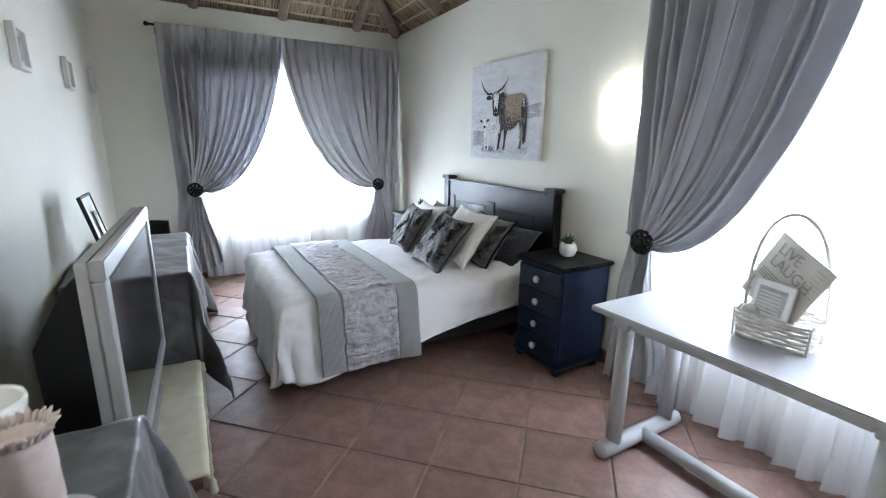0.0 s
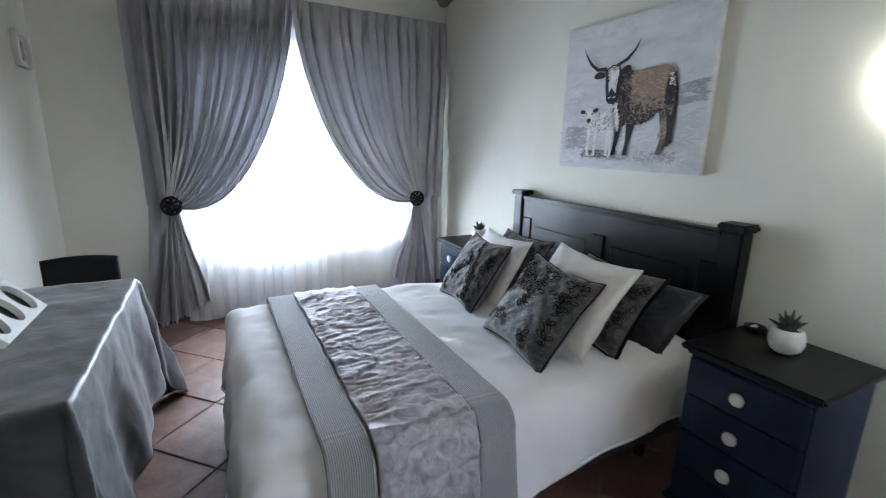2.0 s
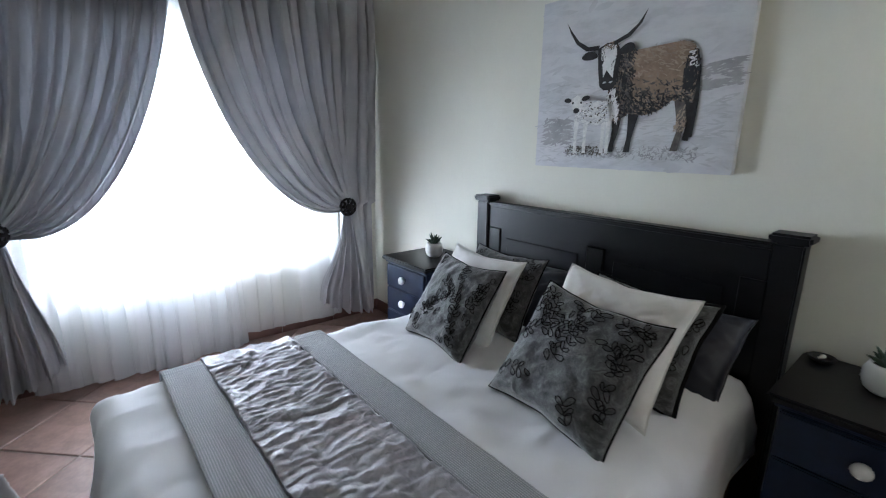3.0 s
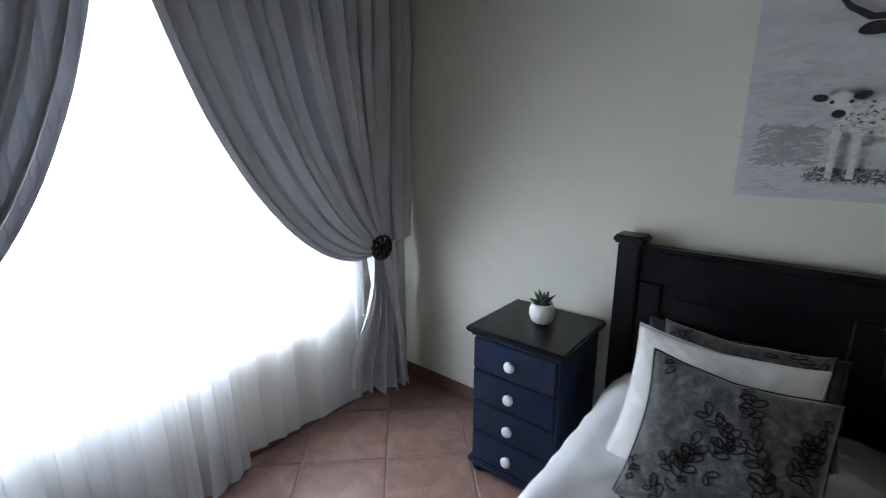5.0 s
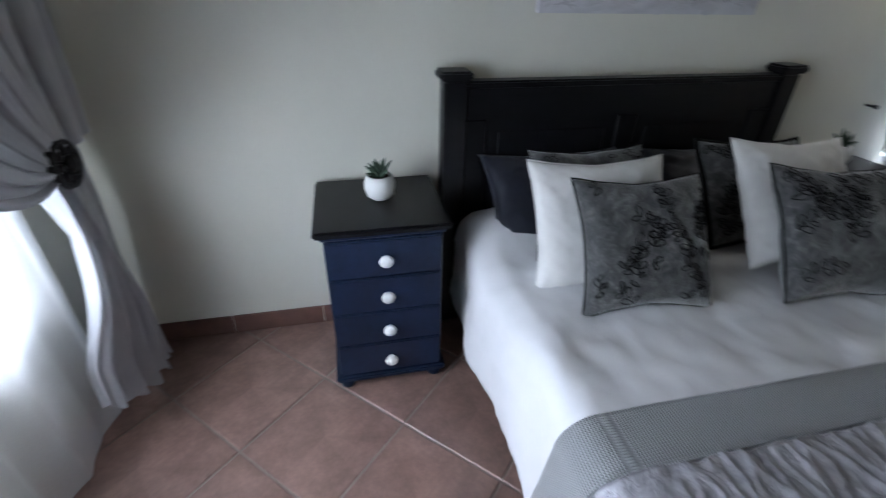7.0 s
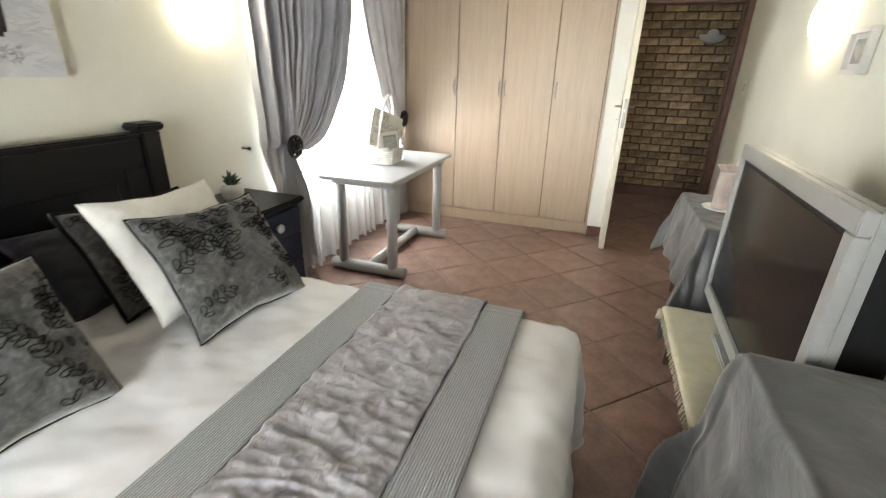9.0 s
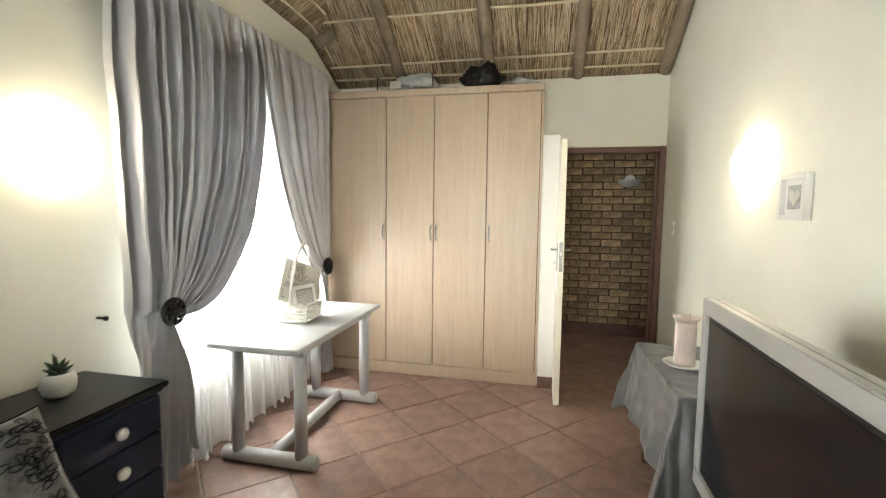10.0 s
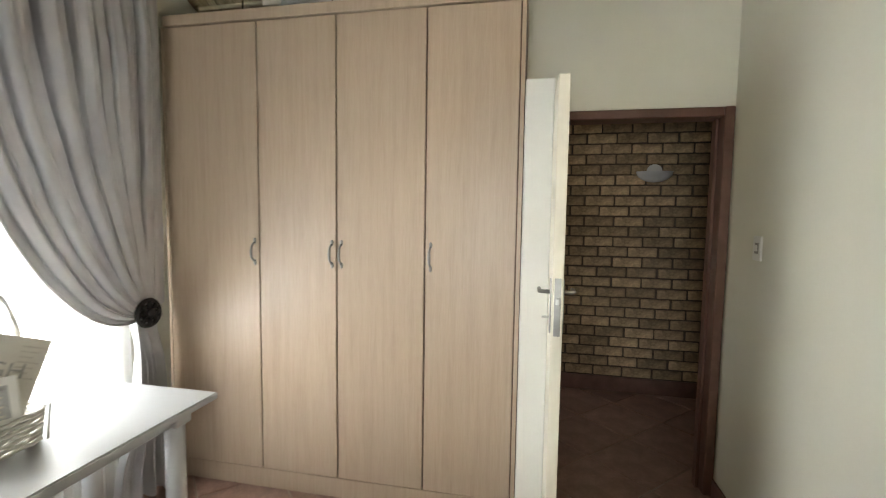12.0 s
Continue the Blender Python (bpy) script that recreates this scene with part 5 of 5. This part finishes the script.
sw = thing("light_switch", "white wall switch plate", "switch", pose(0.001, 0.324, 1.354))
part("plate", boxed(0, 0.0080, -0.037, 0.037, -0.055, 0.055, 0.003, 2), M["ceramic"], sw)
# grey ring added in place of the shadow line around the rocker
part("rocker_shadow_ring", boxed(0.0081, 0.0095, -0.017, 0.017, -0.024, 0.024, 0.001), M["lock_steel"], sw, "grey ring for the shadow around the rocker")
part("rocker", boxed(0.0096, 0.013, -0.010, 0.010, -0.014, 0.014, 0.002), M["ceramic"], sw)
hk = thing("curtain_hook", "small dark wall hook beside the curtain", "hook", pose(W - 0.001, 2.56, 0.955))
part("stem", tube(bmesh.new(), [(0, 0, 0), (-0.045, 0, 0)], 0.006, 8), M["dark_metal"], hk)
part("knob", tube(bmesh.new(), [(-0.045, 0, 0), (-0.055, 0, 0)], 0.011, 10), M["dark_metal"], hk)
sn = thing("alarm_sensor", "small white alarm sensor high in the corner", "sensor", pose(2.93, L - 0.003, 2.50))
part("housing", boxed(-0.03, 0.03, -0.04, 0, -0.05, 0.05, 0.01, 2), M["ceramic"], sn)
part("lens", boxed(-0.02, 0.02, -0.046, -0.0405, -0.035, 0.01, 0.004), M["clear_plastic"], sn)

# ---- canvas over the bed: plain shapes of cattle on a pale ground ----
PY0, PY1, PZ0, PZ1 = 3.44, 4.385, 1.35, 2.145
cv = thing("canvas_picture", "pale canvas print of a brown cow and calf", "picture", pose(W - 0.004, 0, 0))


def canvas_paint():
    m, nt, b = nodes_of("pale_canvas_print")
    n = noise_node(nt, 6, 6, 0.7, (1, 1, 3))
    f = noise_node(nt, 300, 2)
    c = ramp(nt, n.outputs["Fac"], [(0.3, (0.52, 0.52, 0.54)), (0.5, (0.62, 0.62, 0.64)), (0.75, (0.69, 0.69, 0.70))])
    nt.links.new(c.outputs[0], b.inputs["Base Color"])
    b.inputs["Roughness"].default_value = 0.6
    bump(nt, f.outputs["Fac"], b, 0.2, 0.001)
    return m


part("canvas", boxed(-0.036, 0, PY0, PY1, PZ0, PZ1, 0.003, 2), canvas_paint(), cv)
M["hide"] = surface("printed_brown", (0.30, 0.215, 0.15), 0.8, var=0.4, scale=11, fine=60, relief=0)
M["hide_tan"] = surface("printed_tan", (0.38, 0.295, 0.225), 0.8, var=0.25, scale=16, fine=80, relief=0)
M["hide_dark"] = surface("printed_black", (0.034, 0.032, 0.033), 0.8, var=0.4, scale=20, fine=80, relief=0)
M["hide_grey"] = surface("printed_grey", (0.135, 0.118, 0.105), 0.8, var=0.5, scale=18, fine=80, relief=0)
M["hide_white"] = surface("printed_white", (0.72, 0.71, 0.70), 0.8, var=0.12, scale=20, fine=80, relief=0)
M["hide_pale"] = surface("printed_pale", (0.76, 0.755, 0.74), 0.8, var=0.15, scale=45, fine=90, relief=0)
M["field_dark"] = surface("printed_field", (0.40, 0.395, 0.41), 0.8, var=0.2, scale=9, fine=60, relief=0)
M["sky_mist"] = surface("printed_sky_mist", (0.60, 0.60, 0.62), 0.8, var=0.08, scale=7, fine=60, relief=0)
M["field_mist"] = surface("printed_mist", (0.56, 0.56, 0.575), 0.8, var=0.12, scale=7, fine=60, relief=0)
level = [0]


def blot(outline, material, name):
    """A flat painted shape on the canvas; outline in (across from the window side, up) fractions."""
    level[0] += 1
    x = -0.0365 - 0.00035 * level[0]
    pts = [(PY1 - (PY1 - PY0) * p, PZ0 + (PZ1 - PZ0) * q) for p, q in outline]
    part(name, prism(bmesh.new(), pts, "x", x, x + 0.0003), M[material], cv)


def oval(cx, cy, rx, ry, tilt=0.0, n=18, wob=0.0):
    c, s = math.cos(tilt), math.sin(tilt)
    out = []
    for i in range(n):
        a = 2 * math.pi * i / n
        k = 1 + wob * math.sin(3 * a + cx * 9)
        x, y = rx * k * math.cos(a), ry * k * math.sin(a)
        out.append((cx + c * x - s * y, cy + s * x + c * y))
    return out


def inside_outline(p, q, outline):
    hit = False
    for (a, b), (c, d) in zip(outline, outline[1:] + outline[:1]):
        if (b > q) != (d > q) and p < (c - a) * (q - b) / (d - b) + a:
            hit = not hit
    return hit


def strokes(outline, count, length, width, ang, material, name, seed, spread=0.5, fade=None):
    """Many short brush marks inside an outline, in one layer; fade thins them by (across, up)."""
    level[0] += 1
    x = -0.0365 - 0.00035 * level[0]
    r = random.Random(seed)
    lo_p, hi_p = min(p for p, _ in outline), max(p for p, _ in outline)
    lo_q, hi_q = min(q for _, q in outline), max(q for _, q in outline)
    bm = bmesh.new()
    for k in range(count):
        p, q = r.uniform(lo_p, hi_p), r.uniform(lo_q, hi_q)
        if not inside_outline(p, q, outline) or (fade and r.random() > fade((p - lo_p) / (hi_p - lo_p), (q - lo_q) / (hi_q - lo_q))):
            continue
        a = ang + r.gauss(0, spread)
        ln, wd = length * r.uniform(0.5, 1.4) / 2, width * r.uniform(0.5, 1.3) / 2
        c, d = math.cos(a), math.sin(a)
        lift = x - 0.0003 * r.random()
        pts = [(-ln, 0), (-ln * 0.4, wd), (ln * 0.5, wd * 0.8), (ln, 0), (ln * 0.4, -wd), (-ln * 0.5, -wd * 0.8)]
        bm.faces.new([bm.verts.new((lift, PY1 - (PY1 - PY0) * (p + u * c - v * d), PZ0 + (PZ1 - PZ0) * (q + u * d + v * c))) for u, v in pts])
    level[0] += 1
    ob = part(name, bm, M[material], cv)
    ob["kind"] = "stuff"


FULL = [(0.015, 0.015), (0.985, 0.015), (0.985, 0.985), (0.015, 0.985)]
GROUND = [(0.02, 0.03), (0.98, 0.03), (0.98, 0.40), (0.02, 0.52)]
strokes(FULL, 260, 0.16, 0.03, 0.15, "sky_mist", "sky_wash", 3, 0.35, lambda u, v: 0.25 + 0.5 * noise.noise((u * 3, v * 3, 2.0)))
blot([(0.845, 0.50), (0.985, 0.53), (0.985, 0.43), (0.83, 0.40)], "field_mist", "far_field")
strokes([(0.83, 0.40), (0.985, 0.42), (0.985, 0.545), (0.83, 0.515)], 160, 0.05, 0.010, 0.1, "field_dark", "far_field_wash", 4, 0.2)
strokes(GROUND, 600, 0.06, 0.008, 0.08, "field_mist", "ground_wash", 5, 0.3)
strokes([(0.04, 0.14), (0.24, 0.15), (0.22, 0.29), (0.06, 0.30)], 240, 0.05, 0.012, 0.1, "field_dark", "bush_shade", 6, 0.5, lambda u, v: 1 - (2 * u - 1) ** 2)
strokes([(0.20, 0.07), (0.86, 0.06), (0.86, 0.13), (0.20, 0.13)], 420, 0.022, 0.006, 0.9, "field_dark", "grass_wash", 7, 0.7, lambda u, v: 0.7)
strokes([(0.19, 0.08), (0.47, 0.08), (0.45, 0.13), (0.22, 0.13)], 260, 0.018, 0.005, 1.2, "hide_grey", "grass_wash", 8, 0.7, lambda u, v: 1 - (2 * u - 1) ** 2)
BODY = [(0.50, 0.645), (0.56, 0.64), (0.654, 0.645), (0.752, 0.65), (0.80, 0.625), (0.826, 0.53), (0.815, 0.35), (0.73, 0.365), (0.68, 0.32), (0.62, 0.298), (0.535, 0.31), (0.47, 0.26), (0.435, 0.30), (0.42, 0.46), (0.44, 0.60)]
blot([(0.765, 0.62), (0.815, 0.60), (0.832, 0.52), (0.84, 0.36), (0.832, 0.18), (0.815, 0.18), (0.80, 0.36)], "hide_dark", "tail")
blot([(0.73, 0.42), (0.825, 0.42), (0.808, 0.27), (0.79, 0.20), (0.778, 0.11), (0.745, 0.11), (0.765, 0.21), (0.755, 0.29)], "hide_grey", "hind_leg")
blot([(0.785, 0.36), (0.83, 0.36), (0.826, 0.26), (0.818, 0.16), (0.792, 0.165), (0.803, 0.26)], "hide_dark", "hind_leg")
blot([(0.53, 0.36), (0.60, 0.35), (0.575, 0.24), (0.563, 0.17), (0.558, 0.10), (0.528, 0.10), (0.54, 0.18), (0.538, 0.27)], "hide_dark", "fore_leg")
blot([(0.455, 0.32), (0.505, 0.30), (0.492, 0.20), (0.478, 0.15), (0.474, 0.10), (0.445, 0.10), (0.456, 0.16), (0.462, 0.23)], "hide_dark", "fore_leg")
blot(BODY, "hide", "body")
strokes(BODY, 1500, 0.028, 0.006, -0.4, "hide_tan", "back_hair", 11, 0.5, lambda u, v: max(0.0, (v - 0.52) * 1.8) * (0.4 + 0.6 * u))
strokes(BODY, 2600, 0.024, 0.007, -0.8, "hide_grey", "flank_hair", 12, 0.6, lambda u, v: max(0.0, 0.9 - 1.5 * v) if u > 0.3 else 0.8)
strokes(BODY, 2600, 0.022, 0.007, -1.1, "hide_dark", "belly_hair", 13, 0.5, lambda u, v: max(0.0, 1.0 - 2.0 * v) if u > 0.32 else 0.75 - 0.3 * v)
strokes([(0.77, 0.42), (0.815, 0.40), (0.83, 0.53), (0.80, 0.60), (0.77, 0.56)], 260, 0.03, 0.008, 1.4, "hide_dark", "rump_hair", 14, 0.4)
strokes([(0.79, 0.52), (0.822, 0.52), (0.805, 0.60), (0.785, 0.60)], 40, 0.016, 0.006, 0.8, "hide_white", "tail_root", 15, 0.9)
strokes([(0.755, 0.21), (0.80, 0.21), (0.80, 0.34), (0.76, 0.30)], 50, 0.024, 0.006, 1.3, "hide_tan", "hock_light", 16, 0.4)
strokes([(0.425, 0.44), (0.46, 0.44), (0.485, 0.36), (0.49, 0.26), (0.45, 0.26), (0.43, 0.34)], 200, 0.030, 0.007, 1.35, "hide_white", "dewlap", 17, 0.3)
blot([(0.352, 0.675), (0.40, 0.70), (0.45, 0.695), (0.478, 0.64), (0.468, 0.56), (0.462, 0.475), (0.44, 0.445), (0.40, 0.445), (0.375, 0.47), (0.362, 0.56)], "hide_dark", "head")
blot([(0.372, 0.675), (0.41, 0.692), (0.448, 0.682), (0.455, 0.625), (0.445, 0.57), (0.443, 0.51), (0.425, 0.53), (0.408, 0.555), (0.392, 0.515), (0.385, 0.57), (0.375, 0.62)], "hide_white", "blaze")
strokes([(0.37, 0.50), (0.46, 0.50), (0.46, 0.68), (0.37, 0.68)], 160, 0.014, 0.004, 1.4, "hide_dark", "face_shading", 18, 0.6, lambda u, v: 0.9 * abs(2 * u - 1) ** 2)
strokes([(0.385, 0.668), (0.455, 0.668), (0.45, 0.70), (0.39, 0.70)], 40, 0.018, 0.005, 0.2, "hide", "poll_hair", 19, 0.7)
for u, v in ((0.378, 0.598), (0.460, 0.604)):
    blot(oval(u, v, 0.010, 0.012), "hide_dark", "eye")
blot(oval(0.418, 0.476, 0.040, 0.028), "hide_dark", "muzzle")
for u in (0.402, 0.436):
    blot(oval(u, 0.487, 0.010, 0.005, 0.3), "field_mist", "nostril_light")
blot(oval(0.312, 0.642, 0.044, 0.024, -0.05, 18, 0.08), "hide_dark", "ear")
blot(oval(0.505, 0.652, 0.040, 0.026, 0.3, 18, 0.08), "hide_dark", "ear")
blot([(0.362, 0.692), (0.30, 0.694), (0.245, 0.735), (0.205, 0.79), (0.168, 0.85), (0.192, 0.79), (0.232, 0.72), (0.29, 0.672), (0.36, 0.668)], "hide_dark", "horn")
blot([(0.435, 0.700), (0.50, 0.728), (0.548, 0.77), (0.588, 0.835), (0.565, 0.77), (0.515, 0.712), (0.44, 0.680)], "hide_dark", "horn")
CALF = [(0.245, 0.39), (0.30, 0.385), (0.36, 0.395), (0.425, 0.385), (0.445, 0.33), (0.44, 0.265), (0.37, 0.25), (0.31, 0.265), (0.262, 0.285), (0.25, 0.33)]
for u in (0.252, 0.306, 0.405, 0.432):
    blot([(u, 0.29), (u + 0.030, 0.29), (u + 0.022, 0.19), (u + 0.024, 0.09), (u + 0.004, 0.09), (u + 0.006, 0.19)], "hide_pale", "calf_leg")
blot(CALF, "hide_pale", "calf_body")
strokes(CALF, 170, 0.012, 0.008, 0.3, "hide_grey", "calf_speckle", 21, 1.5, lambda u, v: 0.55)
strokes(CALF, 120, 0.04, 0.006, 0.1, "field_mist", "calf_shade", 22, 0.4, lambda u, v: 1 - v)
blot([(0.222, 0.40), (0.262, 0.43), (0.302, 0.405), (0.295, 0.355), (0.275, 0.325), (0.25, 0.33), (0.235, 0.36)], "hide_pale", "calf_head")
blot(oval(0.262, 0.340, 0.018, 0.016), "hide_dark", "calf_muzzle")
blot(oval(0.208, 0.402, 0.022, 0.014, -0.15), "hide_dark", "calf_ear")
blot(oval(0.312, 0.408, 0.024, 0.014, 0.3), "hide_dark", "calf_ear")
for u in (0.240, 0.288):
    blot(oval(u, 0.385, 0.006, 0.007), "hide_dark", "calf_eye")


# ---- skirting, floor tiles and bricks ----
def skirting(name, m, length, label="terracotta tile skirting"):
    """Tiles along a wall: local x along it, y into the room."""
    s = thing(name, label, "baseboard", m, kind="structure")
    n = max(1, round(length / 0.405))
    me = None
    for k in range(n):
        if me is None:
            ob = part("skirting_tile", boxed(0.002, length / n - 0.002, 0.001, 0.012, 0.002, 0.098, 0.002), M["skirt"], s)
            me = ob.data
        else:
            ob = new("skirting_tile", me)
            ob.parent = s
        ob.location.x = length / n * k
    return s


skirting("baseboard_east", pose(W, 0, 0, 0, 0, 90), L)
skirting("baseboard_north", pose(W, L, 0, 0, 0, 180), W)
skirting("baseboard_west", pose(0, L, 0, 0, 0, -90), L)
skirting("baseboard_nib", pose(0.905, 0.48, 0), 0.128)


def clip(poly, inside, cut):
    out = []
    for i, p in enumerate(poly):
        q = poly[(i + 1) % len(poly)]
        if inside(p):
            out.append(p)
        if inside(p) != inside(q):
            out.append(cut(p, q))
    return out


def clip_box(poly, x0, x1, y0, y1):
    for ax, lim, sgn in ((0, x0, 1), (0, x1, -1), (1, y0, 1), (1, y1, -1)):
        def inside(p):
            return sgn * (p[ax] - lim) >= 0

        def cut(p, q):
            t = (lim - p[ax]) / (q[ax] - p[ax])
            return (p[0] + (q[0] - p[0]) * t, p[1] + (q[1] - p[1]) * t)
        poly = clip(poly, inside, cut)
        if len(poly) < 3:
            return []
    return poly


def tile_mesh(poly, ch=0.004):
    """A flat tile with eased edges, its top at z = 0, about its own middle."""
    cx, cy = sum(p[0] for p in poly) / len(poly), sum(p[1] for p in poly) / len(poly)
    bm = bmesh.new()
    d = max(math.hypot(p[0] - cx, p[1] - cy) for p in poly)
    k = max(0.2, 1 - ch / d * 1.4)
    low = [bm.verts.new((p[0] - cx, p[1] - cy, -0.012)) for p in poly]
    mid = [bm.verts.new((p[0] - cx, p[1] - cy, -0.003)) for p in poly]
    top = [bm.verts.new(((p[0] - cx) * k, (p[1] - cy) * k, 0.0)) for p in poly]
    n = len(poly)
    for a, b in ((low, mid), (mid, top)):
        for i in range(n):
            bm.faces.new((a[i], a[(i + 1) % n], b[(i + 1) % n], b[i]))
    bm.faces.new(top)
    bmesh.ops.recalc_face_normals(bm, faces=bm.faces[:])
    return bm, cx, cy


def area(poly):
    return abs(sum(p[0] * q[1] - q[0] * p[1] for p, q in zip(poly, poly[1:] + poly[:1]))) / 2


floor_ob = bpy.data.objects["floor"]
STEP, P0, Q0 = 0.5865, 0.875, 2.095
joint = 0.006
full = None
for i in range(-14, 14):
    for j in range(-10, 16):
        pa, pb = P0 + STEP * i + joint, P0 + STEP * (i + 1) - joint
        qa, qb = Q0 + STEP * j + joint, Q0 + STEP * (j + 1) - joint
        sq = [((q + p) / 2, (q - p) / 2) for p, q in ((pa, qa), (pb, qa), (pb, qb), (pa, qb))]
        for rect in ((0.0, W, -0.06, L), (-1.6, 2.2, -1.385, -0.0605)):
            poly = clip_box(sq, *rect)
            if not poly or area(poly) < 0.0015:
                continue
            if len(poly) == 4 and area(poly) > area(sq) - 1e-6:
                if full is None:
                    bm, cx, cy = tile_mesh(poly)
                    ob = part("floor_tile", bm, M["tile"], floor_ob)
                    full = ob.data
                else:
                    ob = new("floor_tile", full)
                    ob.parent = floor_ob
                    cx, cy = sum(p[0] for p in poly) / 4, sum(p[1] for p in poly) / 4
            else:
                bm, cx, cy = tile_mesh(poly)
                ob = part("floor_tile", bm, M["tile"], floor_ob)
            ob.location = (cx, cy, 0.0)
whole(part("floor_hall", boxed(-1.7, 2.3, -1.6, -0.125, -0.19, -0.0065), M["grout"]), "hall floor bed under the tiles", "floor", kind="structure")

# bricks of the hall wall, each a block of its own
brick_wall = bpy.data.objects["wall_hall_back"]
meshes = []
rb = random.Random(21)
for k in range(5):
    bm = boxed(-0.111, 0.111, -0.004, 0.014, -0.036, 0.036, 0.005)
    for v in bm.verts:
        v.co += Vector((0.003 * noise.noise(v.co * 30 + Vector((k * 3, 0, 0))), 0, 0.003 * noise.noise(v.co * 25 + Vector((0, k * 5, 0)))))
    me = bpy.data.meshes.new("brick")
    bm.to_mesh(me)
    bm.free()
    me.materials.append(M["brick"])
    meshes.append(me)
for row in range(25):
    for c in range(9):
        x = -0.62 + 0.236 * c + (0.118 if row % 2 else 0)
        ob = new("brick", meshes[rb.randrange(5)])
        ob.parent = brick_wall
        ob.location = (x + rb.uniform(-0.003, 0.003), -1.398 + rb.uniform(-0.003, 0.003), 0.178 + 0.085 * row + rb.uniform(-0.002, 0.002))
